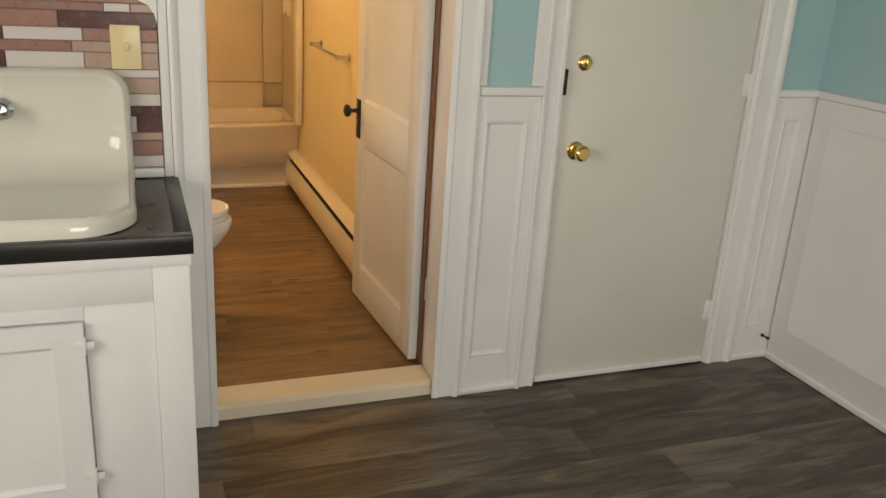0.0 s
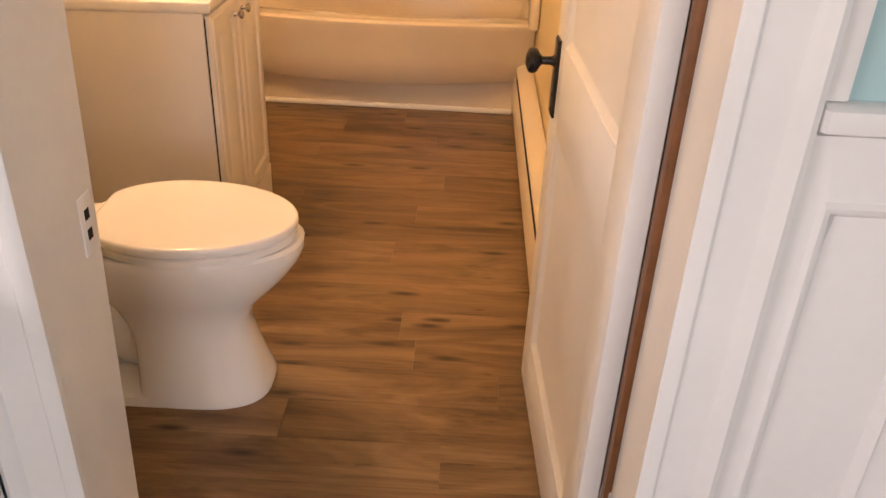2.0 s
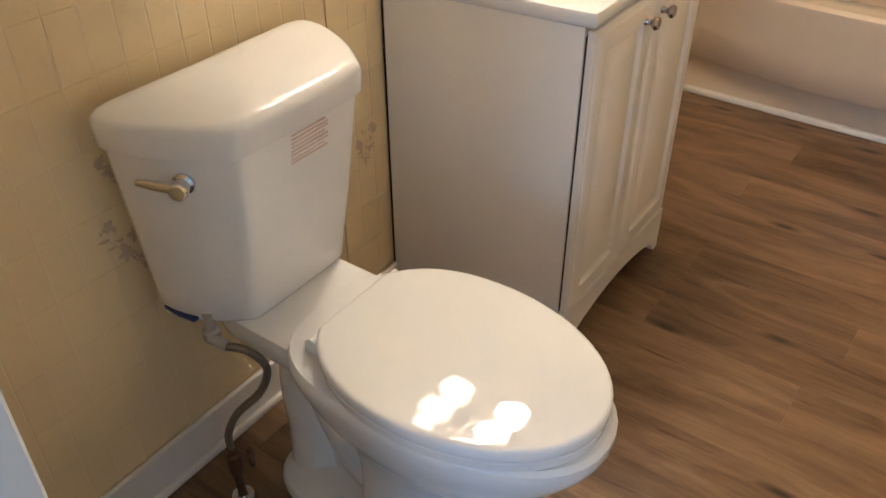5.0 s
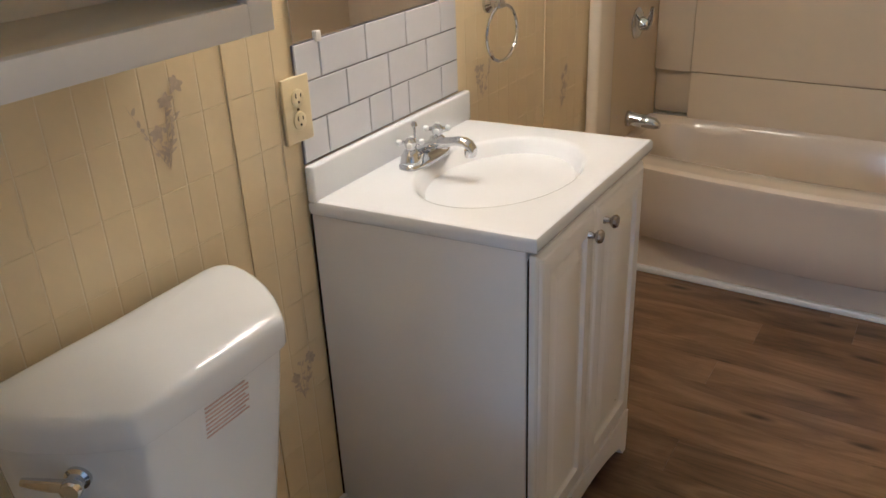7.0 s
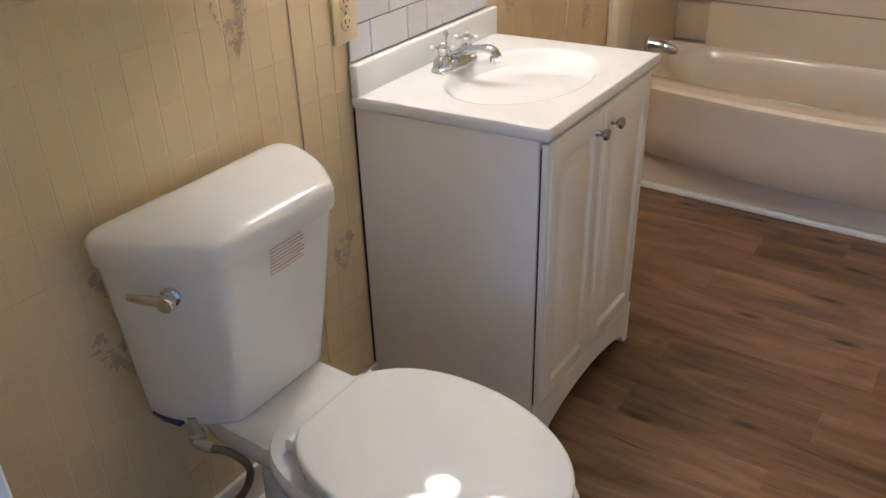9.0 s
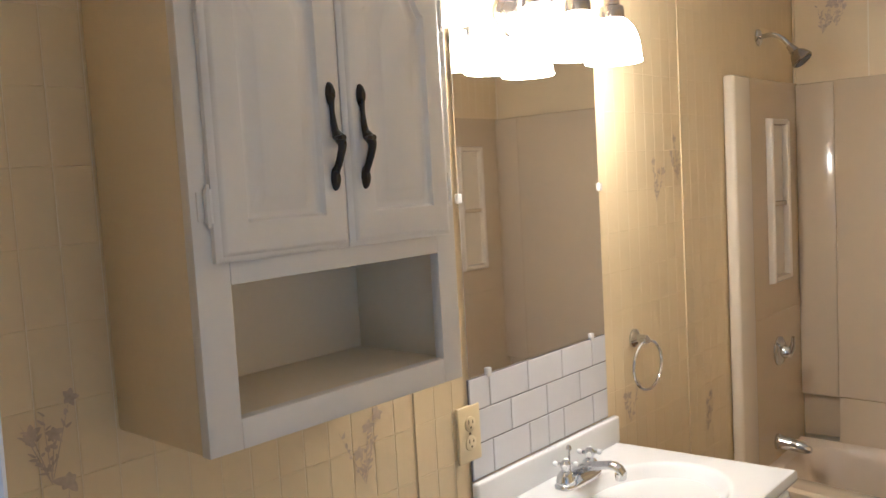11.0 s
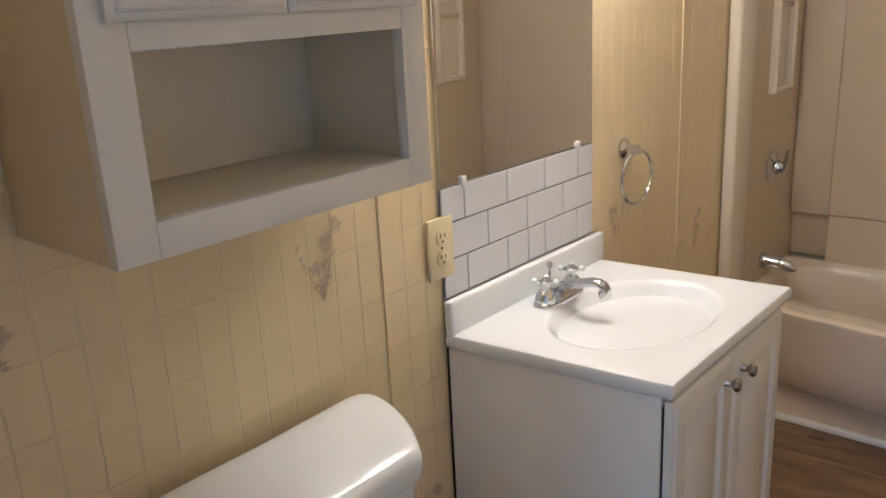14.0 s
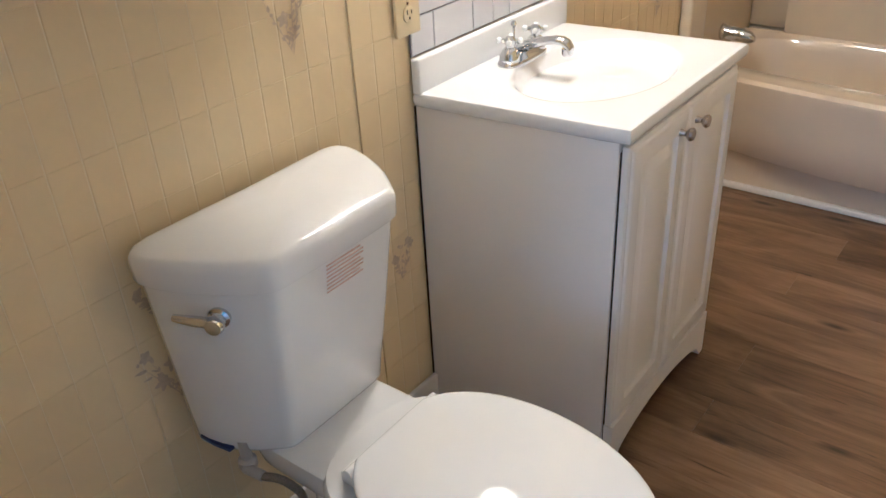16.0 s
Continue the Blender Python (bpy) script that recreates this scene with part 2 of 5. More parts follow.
BATH_PLANK = wood_mat("brown_oak_vinyl", (0.066, 0.039, 0.018), (0.166, 0.099, 0.045), (0.258, 0.168, 0.083), 0.40, knots=1.0, contrast=1.25)
KITCHEN_PLANK = wood_mat("grey_oak_vinyl", (0.036, 0.027, 0.019), (0.086, 0.067, 0.048), (0.168, 0.134, 0.098), 0.36, knots=0.25, contrast=0.8)
MIRROR = shade_mat("mirror_silver", (0.86, 0.86, 0.85), 0.02, metal=1.0, vary=0.0, bump=0.0)
SHADE_GLASS = glow_mat("lit_opal_glass", LAMP_COLOUR, SHADE_GLOW * 0.9)
INNER_GLASS = glow_mat("lit_opal_inside", LAMP_COLOUR, SHADE_GLOW * 0.58)
BULB = glow_mat("lit_bulb", LAMP_COLOUR, BULB_GLOW)


# ---- building helpers ----
BASE = {}


def thing(name, at, label, category, group="", kind=""):
    """An Empty at the thing's base that holds its parts; parts are written in world metres."""
    ob = new(name)
    ob.location = at
    BASE[ob.name] = Vector(at)
    return tagged(ob, label, category, group, kind)


def mesh_of(name, bm, material, smooth=False):
    me = bpy.data.meshes.new(name)
    bmesh.ops.recalc_face_normals(bm, faces=bm.faces)
    bm.to_mesh(me)
    bm.free()
    me.materials.append(material)
    if smooth:
        me.polygons.foreach_set("use_smooth", [True] * len(me.polygons))
        me.set_sharp_from_angle(angle=radians(38))
    return me


def part(name, bm, material, parent, label="", smooth=True):
    base = BASE[parent.name]
    if BASE.get((parent.name, "skew")):
        for v in bm.verts:
            v.co.y += (v.co.x - 0.46) * 0.085
    bmesh.ops.translate(bm, verts=bm.verts, vec=-base)
    ob = new(name, mesh_of(name, bm, material, smooth))
    ob.parent = parent
    BASE[ob.name] = base
    BASE[(ob.name, "skew")] = BASE.get((parent.name, "skew"))
    return tagged(ob, label)


def setting(name, bm, material, label, category, smooth=False, kind="structure"):
    ob = new(name, mesh_of(name, bm, material, smooth))
    BASE[ob.name] = Vector((0, 0, 0))
    return tagged(ob, label, category, kind=kind)


def boxes(*spans, bevel=0.0, segments=2):
    """One bmesh of boxes, each (x0, x1, y0, y1, z0, z1)."""
    bm = bmesh.new()
    for x0, x1, y0, y1, z0, z1 in spans:
        m = Matrix.LocRotScale(((x0 + x1) / 2, (y0 + y1) / 2, (z0 + z1) / 2), None, (x1 - x0, y1 - y0, z1 - z0))
        bmesh.ops.create_cube(bm, size=1, matrix=m)
    if bevel:
        bmesh.ops.bevel(bm, geom=bm.edges[:], offset=bevel, segments=segments, affect="EDGES", profile=0.5)
    return bm


def loft(rings, cap_start=True, cap_end=True, closed=True):
    """A skin through rings of points with one count."""
    bm = bmesh.new()
    made = [[bm.verts.new(p) for p in ring] for ring in rings]
    for a, b in zip(made, made[1:]):
        for i in range(len(a) if closed else len(a) - 1):
            j = (i + 1) % len(a)
            bm.faces.new((a[i], a[j], b[j], b[i]))
    if cap_start:
        bm.faces.new(made[0][::-1])
    if cap_end:
        bm.faces.new(made[-1])
    return bm


def tube(points, radius, sides=10, steps=6, caps=True):
    """A round bar along a smooth line through the points; radius may be a list."""
    pts = [Vector(p) for p in points]
    rad = radius if isinstance(radius, (list, tuple)) else [radius] * len(pts)
    line, widths = [], []
    for i in range(len(pts) - 1):
        p0, p1, p2, p3 = pts[max(i - 1, 0)], pts[i], pts[i + 1], pts[min(i + 2, len(pts) - 1)]
        for s in range(steps):
            u = s / steps
            line.append(0.5 * ((2 * p1) + (p2 - p0) * u + (2 * p0 - 5 * p1 + 4 * p2 - p3) * u * u + (3 * p1 - p0 - 3 * p2 + p3) * u ** 3))
            widths.append(rad[i] + (rad[i + 1] - rad[i]) * u)
    line.append(pts[-1])
    widths.append(rad[-1])
    rings, side = [], None
    for i, p in enumerate(line):
        ahead = (line[min(i + 1, len(line) - 1)] - line[max(i - 1, 0)]).normalized()
        if side is None:
            side = ahead.orthogonal().normalized()
        side = (side - ahead * side.dot(ahead)).normalized()
        up = ahead.cross(side)
        rings.append([p + widths[i] * (math.cos(a) * side + math.sin(a) * up) for a in (2 * math.pi * k / sides for k in range(sides))])
    return loft(rings, caps, caps)


def lathe(profile, at, axis=(0, 0, 1), sides=24, caps=True):
    """A turned shape: (radius, height) pairs about an axis through a point."""
    turn = Vector((0, 0, 1)).rotation_difference(Vector(axis)).to_matrix()
    rings = []
    for r, h in profile:
        rings.append([Vector(at) + turn @ Vector((max(r, 1e-4) * math.cos(a), max(r, 1e-4) * math.sin(a), h)) for a in (2 * math.pi * k / sides for k in range(sides))])
    return loft(rings, caps, caps)


def merge(*bms):
    out = bms[0]
    for other in bms[1:]:
        me = bpy.data.meshes.new("tmp")
        other.to_mesh(me)
        out.from_mesh(me)
        other.free()
        bpy.data.meshes.remove(me)
    return out


def ray_out(poly, centre, angle):
    """Distance from a centre to a polygon's outline along an angle."""
    d = (math.cos(angle), math.sin(angle))
    best = 1e9
    for (ax, ay), (bx, by) in zip(poly, poly[1:] + poly[:1]):
        ex, ey = bx - ax, by - ay
        den = d[0] * ey - d[1] * ex
        if abs(den) < 1e-12:
            continue
        wx, wy = ax - centre[0], ay - centre[1]
        s, u = (wx * ey - wy * ex) / den, (wx * d[1] - wy * d[0]) / den
        if s > 0 and -1e-6 <= u <= 1 + 1e-6:
            best = min(best, s)
    return best


def relief(outlines, place, cap=True):
    """A carved board: (polygon, height) outlines nested about one centre, laid through place(u, v, height)."""
    first = outlines[0][0]
    centre = (sum(p[0] for p in first) / len(first), sum(p[1] for p in first) / len(first))
    angles = sorted({round(math.atan2(v - centre[1], u - centre[0]), 5) for poly, _ in outlines for u, v in poly})
    rings = []
    for poly, h in outlines:
        ring = []
        for a in angles:
            r = ray_out(poly, centre, a)
            ring.append(place(centre[0] + r * math.cos(a), centre[1] + r * math.sin(a), h))
        rings.append(ring)
    return loft(rings, True, cap)


def rect(u0, u1, v0, v1, inset=0.0):
    return [(u0 + inset, v0 + inset), (u1 - inset, v0 + inset), (u1 - inset, v1 - inset), (u0 + inset, v1 - inset)]


def arched(u0, u1, v0, v1, rise, inset=0.0):
    """A rectangle with a cathedral top: shoulders, then a rounded middle."""
    u0, u1, v0, v1 = u0 + inset, u1 - inset, v0 + inset, v1 - inset
    w, pts = u1 - u0, [(u0, v0), (u1, v0)]
    for k in range(21):
        s = k / 20
        lift = 0.5 + 0.5 * math.cos(math.pi * abs(2 * s - 1) ** 1.9)
        pts.append((u1 - s * w, v1 - rise + rise * lift))
    return pts


def framed_panel(u0, u1, v0, v1, thick, hole, place, depth=0.006):
    """A door with an outer rounded edge and one raised field; hole(inset) gives the field's outline."""
    return relief([(rect(u0, u1, v0, v1), 0), (rect(u0, u1, v0, v1), thick - 0.009), (rect(u0, u1, v0, v1, 0.003), thick - 0.006), (rect(u0, u1, v0, v1, 0.008), thick - 0.005), (rect(u0, u1, v0, v1, 0.011), thick - 0.001), (rect(u0, u1, v0, v1, 0.014), thick), (hole(0), thick), (hole(0.004), thick - depth * 0.8),
                   (hole(0.009), thick - depth), (hole(0.013), thick - depth), (hole(0.030), thick - 0.0015), (hole(0.034), thick)], place)


# ---- structure: kitchen and bathroom shells ----
KF, BC, KC = -0.054, 2.36, 2.40            # kitchen floor, bathroom ceiling, kitchen ceiling
OP0, OP1, OPH = 0.640, 1.450, 2.0          # bathroom doorway
ED0, ED1, EDH = 1.865, 2.675, 2.0            # entry door opening
setting("wall_front", boxes((-1.2, OP0 - 0.041, 0, 0.19, KF, KC), (OP1 + 0.018, ED0 - 0.014, 0, 0.19, KF, KC), (ED1 + 0.014, 3.01, 0, 0.19, KF, KC), (OP0 - 0.041, OP1 + 0.018, 0, 0.19, OPH + 0.018, KC), (ED0 - 0.014, ED1 + 0.014, 0, 0.19, EDH + 0.014, KC)), BLUE, "blue painted wall with white wainscot below", "wall")
setting("wall_right_kitchen", boxes((3.01, 3.15, -4.2, 0.19, KF, KC)), BLUE, "blue painted kitchen wall above white wainscot", "wall")
setting("wall_left_kitchen", boxes((-1.35, -1.2, -4.2, -2.8, KF, KC), (-1.35, -1.2, -1.2, 0.19, KF, KC), (-1.35, -1.2, -2.8, -1.2, KF, 0.95), (-1.35, -1.2, -2.8, -1.2, 2.05, KC)), PLAIN, "unseen kitchen wall with a window opening, darkened to cut bounced light", "wall")
setting("wall_behind", boxes((-1.35, 0.55, -4.32, -4.2, KF, KC), (2.15, 3.15, -4.32, -4.2, KF, KC), (0.55, 2.15, -4.32, -4.2, KF, 0.95), (0.55, 2.15, -4.32, -4.2, 2.05, KC)), PLAIN, "unseen kitchen wall with a window opening, darkened to cut bounced light", "wall")
setting("ceiling_kitchen", boxes((-1.35, 3.15, -4.32, 0.19, KC, KC + 0.08)), PLAIN, "unseen kitchen ceiling, darkened to cut bounced light", "ceiling")
setting("subfloor_kitchen", boxes((-1.35, 3.15, -4.32, 0.03, KF - 0.1, KF - 0.006)), DARK, "dark subfloor under kitchen planks", "floor")
setting("subfloor_bathroom", boxes((-0.1, 1.6, 0.14, 3.5, -0.12, -0.006)), DARK, "dark subfloor under bathroom planks", "floor")
left_wall = setting("wall_left_bathroom", boxes((-0.1, -0.004, 0.19, 3.5, -0.1, BC + 0.1)), GROOVE, "beige tile-board bathroom wall with faded flowers", "wall")
right_wall = setting("wall_right_bathroom", boxes((1.479, 1.6, 0.19, 3.5, -0.1, BC + 0.1)), GROOVE, "beige tile-board bathroom wall", "wall")
back_wall = setting("wall_back_bathroom", boxes((-0.004, 1.479, 3.404, 3.5, -0.1, BC + 0.1)), GROOVE, "beige panelled wall above the bathtub", "wall")
setting("wall_front_lining", boxes((-0.004, OP0 - 0.08, 0.19, 0.196, 0, BC), (OP0 - 0.08, 1.479, 0.19, 0.196, OPH + 0.08, BC)), BEIGE_SIDE, "beige lining of the doorway wall", "wall")


def board_tiles(u0, u1, v0, v1, du, dv, place, gap=0.0011, high=0.0007):
    """Embossed tiles of a wall board, joined: each with a flat face and sloping edges."""
    verts, faces = [], []
    nu, nv = max(1, round((u1 - u0) / du)), max(1, round((v1 - v0) / dv))
    du, dv = (u1 - u0) / nu, (v1 - v0) / nv
    fu, fv = 0.0018, 0.0007      # the long joints are cut deeper than the cross joints
    for i in range(nu):
        for j in range(nv):
            a0, a1, b0, b1 = u0 + i * du + gap / 2, u0 + (i + 1) * du - gap / 2, v0 + j * dv + gap / 12, v0 + (j + 1) * dv - gap / 12
            n = len(verts)
            verts += [place(a0, b0, 0), place(a1, b0, 0), place(a1, b1, 0), place(a0, b1, 0), place(a0 + fu, b0 + fv, high), place(a1 - fu, b0 + fv, high), place(a1 - fu, b1 - fv, high), place(a0 + fu, b1 - fv, high)]
            faces += [(n + 4, n + 5, n + 6, n + 7), (n, n + 1, n + 5, n + 4), (n + 1, n + 2, n + 6, n + 5), (n + 2, n + 3, n + 7, n + 6), (n + 3, n, n + 4, n + 7)]
    return verts, faces


def tile_sheet(wall, u0, u1, v0, v1, du, dv, place):
    verts, faces = board_tiles(u0, u1, v0, v1, du, dv, place)
    me = bpy.data.meshes.new("tile_sheet")
    me.from_pydata(verts, [], faces)
    bm = bmesh.new()
    bm.from_mesh(me)
    bpy.data.meshes.remove(me)
    ob = part("tile_sheet", bm, BEIGE, wall, smooth=False)
    ob["kind"] = "stuff"
    return ob


on_left = lambda u, v, h: (-0.0035 + h, u, v)
on_right = lambda u, v, h: (1.479 - h, u, v)
on_back = lambda u, v, h: (u, 3.404 - h, v)
for u0, u1 in ((1.194, 2.408), (2.414, 3.404)):
    tile_sheet(left_wall, u0, u1, 0.0, BC, 0.054, 0.107, on_left)
for u0, u1 in ((0.196, 1.188), (1.194, 2.408), (2.414, 3.404)):
    tile_sheet(right_wall, u0, u1, 0.0, BC, 0.054, 0.107, on_right)
TU, TV = (1.188 - 0.196) / 18, BC / 22
tile_sheet(left_wall, 0.196, 1.188, 0.0, 5 * TV, TU, TV, on_left)
tile_sheet(left_wall, 0.196, 1.188, 20 * TV, BC, TU, TV, on_left)
tile_verts, tile_faces = board_tiles(-TU / 2, TU / 2, -TV / 2, TV / 2, TU, TV, lambda u, v, h: (h, u, v))
tile_mesh = bpy.data.meshes.new("tile")
tile_mesh.from_pydata(tile_verts, [], tile_faces)
tile_mesh.materials.append(BEIGE)
for row in range(5, 20):
    for col in range(18):
        ob = new("tile", tile_mesh)
        ob.parent, ob.location = left_wall, (-0.0035, 0.196 + (col + 0.5) * TU, (row + 0.5) * TV)
for u0, u1 in ((0.0, 0.266), (0.270, 1.475)):
    tile_sheet(back_wall, u0, u1, 1.80, BC, u1 - u0, 0.6, on_back)
for seam in (1.191, 2.411):
    part("seam_strip", boxes((-0.004, 0.0, seam - 0.0022, seam + 0.0022, 0.09, BC), bevel=0.0008), BEIGE, left_wall, "beige seam moulding")
part("seam_strip", boxes((0.001, 0.009, 3.390, 3.398, 1.86, BC), bevel=0.002), BEIGE, back_wall, "beige corner moulding")


def leaf(bm, place, u, v, length, width, angle):
    c, s = math.cos(angle), math.sin(angle)
    lift = 0.0012 + 0.00005 * len(bm.faces)
    ring = []
    for k in range(10):
        a = 2 * math.pi * k / 10
        x, y = (0.5 + 0.5 * math.cos(a)) * length, 0.5 * math.sin(a) * width * (1.2 - 0.5 * math.cos(a))
        ring.append(bm.verts.new(place(u + x * c - y * s, v + x * s + y * c, lift)))
    bm.faces.new(ring)


def flower_print(wall, place, u, v, size, seed):
    """A printed spray: thin stems, small leaves, a few open flowers."""
    rnd, bm = random.Random(seed), bmesh.new()
    for k in range(6):
        a = math.pi / 2 + rnd.uniform(-0.55, 0.55)
        reach = size * rnd.uniform(0.45, 1.0)
        leaf(bm, place, u, v, reach, 0.0012, a)
        tu, tv = u + reach * math.cos(a), v + reach * math.sin(a)
        if k % 2 == 0:
            for p in range(5):
                leaf(bm, place, tu, tv, size * rnd.uniform(0.07, 0.13), size * 0.06, a + p * 1.256 + rnd.uniform(-0.3, 0.3))
        for p in range(7):
            f = rnd.uniform(0.15, 0.98)
            leaf(bm, place, u + f * reach * math.cos(a) + rnd.uniform(-0.003, 0.003), v + f * reach * math.sin(a), size * rnd.uniform(0.05, 0.12), size * rnd.uniform(0.018, 0.04), a + rnd.choice((-1, 1)) * rnd.uniform(0.4, 1.2))
    part("flower_print", bm, PRINT, wall, "faded brown printed flowers", smooth=False)


for k, (u, v, size) in enumerate(((0.50, 1.02, 0.17), (0.485, 1.18, 0.12), (1.049, 1.0, 0.14), (2.045, 0.86, 0.13), (2.53, 0.70, 0.13), (2.24, 1.46, 0.13), (2.38, 1.52, 0.13), (1.653, 2.08, 0.14), (1.10, 2.0, 0.11), (1.28, 2.03, 0.12),
                                  (2.486, 2.16, 0.14), (1.275, 0.42, 0.13), (0.70, 0.49, 0.15), (2.02, 2.26, 0.1), (0.70, 0.65, 0.12))):
    flower_print(left_wall, on_left, u, v, size, 40 + k)
for k, (u, v, size) in enumerate(((0.11, 2.03, 0.15), (0.16, 2.05, 0.11), (0.75, 2.03, 0.15), (1.2, 2.04, 0.14))):
    flower_print(back_wall, on_back, u, v, size, 80 + k)

# bathroom ceiling: dropped panels in a grid, one mesh
panels = [(0.0, 0.447), (0.459, 1.057), (1.069, 1.475)]
rows_y = [(0.196, 0.60), (0.612, 1.155), (1.167, 1.71), (1.722, 2.265), (2.277, 2.82), (2.832, 3.40)]
spans = [(x0, x1, y0, y1, BC, BC + 0.012) for x0, x1 in panels for y0, y1 in rows_y]
spans += [(x, x + 0.016, 0.196, 3.40, BC - 0.004, BC + 0.01) for x in (0.445, 1.055)]
spans += [(0.0, 1.475, y, y + 0.016, BC - 0.003, BC + 0.009) for y in (0.598, 1.153, 1.708, 2.263, 2.818)]
setting("ceiling_bathroom", boxes(*spans, (-0.1, 1.6, 0.19, 3.5, BC + 0.014, BC + 0.08)), CEILING, "white dropped ceiling panels in a grid", "ceiling")
setting("trim_ceiling", boxes((0.0, 0.016, 0.196, 3.40, BC - 0.022, BC - 0.005), (0.016, 1.459, 3.384, 3.40, BC - 0.022, BC - 0.005), (1.459, 1.475, 0.196, 3.40, BC - 0.022, BC - 0.005), bevel=0.003), BEIGE_SIDE, "beige edge moulding under the ceiling", "trim")

# baseboards
setting("baseboard_left", merge(boxes((0.0, 0.012, 0.30, 1.375, 0, 0.105), (0.0, 0.012, 1.955, 2.78, 0, 0.105), bevel=0.004), boxes((0.012, 0.026, 0.30, 1.375, 0, 0.018), (0.012, 0.026, 1.955, 2.78, 0, 0.018), bevel=0.005)), WHITE_BATH, "white painted baseboard with shoe moulding", "baseboard")
setting("trim_tub_base", boxes((0.012, 1.40, 2.908, 2.931, 0, 0.024), bevel=0.007), WHITE_BATH, "white quarter-round moulding along the tub", "trim")

# doorway: jambs, casing, threshold
jamb = setting("door_frame_bathroom", merge(boxes((OP1, OP1 + 0.016, -0.004, 0.163, KF, OPH), (OP0 - 0.04, OP1, -0.004, 0.20, OPH + 0.001, OPH + 0.017), bevel=0.003), loft([[(0.650, -0.004, z), (0.616 + 0.034 * z, 0.197, z), (0.613 + 0.034 * z, 0.20, z), (0.6, 0.20, z), (0.6, -0.004, z)] for z in (KF + (OPH - KF) * k / 16 for k in range(17))])), WHITE, "white painted door frame", "door frame")
part("hinge_jamb", boxes((OP1 - 0.011, OP1 + 0.016, 0.1645, 0.190, -0.05, OPH - 0.006), bevel=0.002), STAIN, jamb, "brown stained wooden hinge jamb")
part("strike_plate", boxes((0.640, 0.6478, 0.144, 0.182, 0.783, 0.873), bevel=0.0004), WHITE, jamb, "painted-over strike plate")
for z in (0.812, 0.843):
    part("latch_hole", boxes((0.6472, 0.6484, 0.156, 0.170, z - 0.008, z + 0.008)), DARK, jamb, "dark latch hole")


def casing(x0, x1, z0, z1, y=-0.02, name="door_casing"):
    """A painted casing with a raised outer bead and a stepped inner edge."""
    w = x1 - x0
    prof = [(0, 0.0), (0, 0.010), (0.08, 0.016), (0.2, 0.016), (0.25, 0.011), (0.72, 0.012), (0.78, 0.02), (0.92, 0.024), (1.0, 0.02), (1.0, 0.0)]
    return loft([[(x0 + f * w, -h - 0.001, z) for f, h in prof] for z in (z0, z1)])


part("casing", casing(0.653, 0.546, KF, OPH + 0.1), WHITE, jamb)
part("casing", casing(OP1 - 0.014, OP1 + 0.088, KF, OPH + 0.1), WHITE, jamb)
part("head_casing", boxes((OP0 - 0.11, OP1 + 0.075, -0.022, -0.001, OPH + 0.1, OPH + 0.2), bevel=0.004), WHITE, jamb)
part("bath_casing", boxes((OP0 - 0.09, OP0 - 0.030, 0.197, 0.206, 0, OPH + 0.08), bevel=0.004), WHITE, jamb)
setting("threshold", loft([[(x, 0.018, KF), (x, 0.02, -0.012), (x, 0.035, 0.001), (x, 0.15, 0.006), (x, 0.158, 0.0), (x, 0.158, KF)] for x in (OP0 - 0.016, OP1 - 0.005)]), SILL, "cream painted wooden threshold", "threshold")

# wainscot beside the bathroom door
def wainscot(name, u0, u1, p0, p1, place, label, rail=1.085, panel_top=1.005, deep=1.0):
    ob = new(name)
    BASE[ob.name] = Vector((0, 0, 0))
    tagged(ob, label, "wainscot", kind="structure")
    part("panel_board", relief([(rect(u0, u1, KF, rail), 0), (rect(u0, u1, KF, rail), 0.010), (rect(p0, p1, 0.10, panel_top), 0.010), (rect(p0, p1, 0.10, panel_top, 0.006), 0.010 + 0.005 * deep), (rect(p0, p1, 0.10, panel_top, 0.013), 0.010 + 0.003 * deep), (rect(p0, p1, 0.10, panel_top, 0.020), 0.010 - 0.006 * deep)], place), WHITE, ob)
    part("chair_rail", relief([(rect(u0, u1, rail, rail + 0.034), 0), (rect(u0, u1, rail, rail + 0.034), 0.018), (rect(u0, u1, rail, rail + 0.034, 0.005), 0.026), (rect(u0, u1, rail, rail + 0.034, 0.010), 0.027)], place), WHITE, ob)
    part("shoe_moulding", relief([(rect(u0, u1, KF, KF + 0.03), 0.010), (rect(u0, u1, KF, KF + 0.03), 0.017), (rect(u0, u1, KF, KF + 0.03, 0.006), 0.022)], place), WHITE, ob)
    return ob


on_kitchen = lambda u, v, h: (u, -h - 0.0005, v)
on_far = lambda u, v, h: (3.0095 - h, u, v)
mid_panel = wainscot("wainscot_1", 1.541, 1.79, 1.568, 1.735, on_kitchen, "white painted wainscot panel below a blue strip of wall")
part("stile", boxes((1.541, 1.566, -0.012, 0.0, 1.12, 2.1), bevel=0.003), WHITE, mid_panel)
part("stile", boxes((1.735, 1.79, -0.012, 0.0, 1.12, 2.1), bevel=0.003), WHITE, mid_panel)
wainscot("wainscot_2", 2.806, 3.01, 2.850, 2.945, on_kitchen, "white painted wainscot panel beside the entry door")
wainscot("wainscot_3", -4.15, -0.02, -4.0, -0.10, on_far, "long white painted wainscot below the blue kitchen wall", deep=0.35)

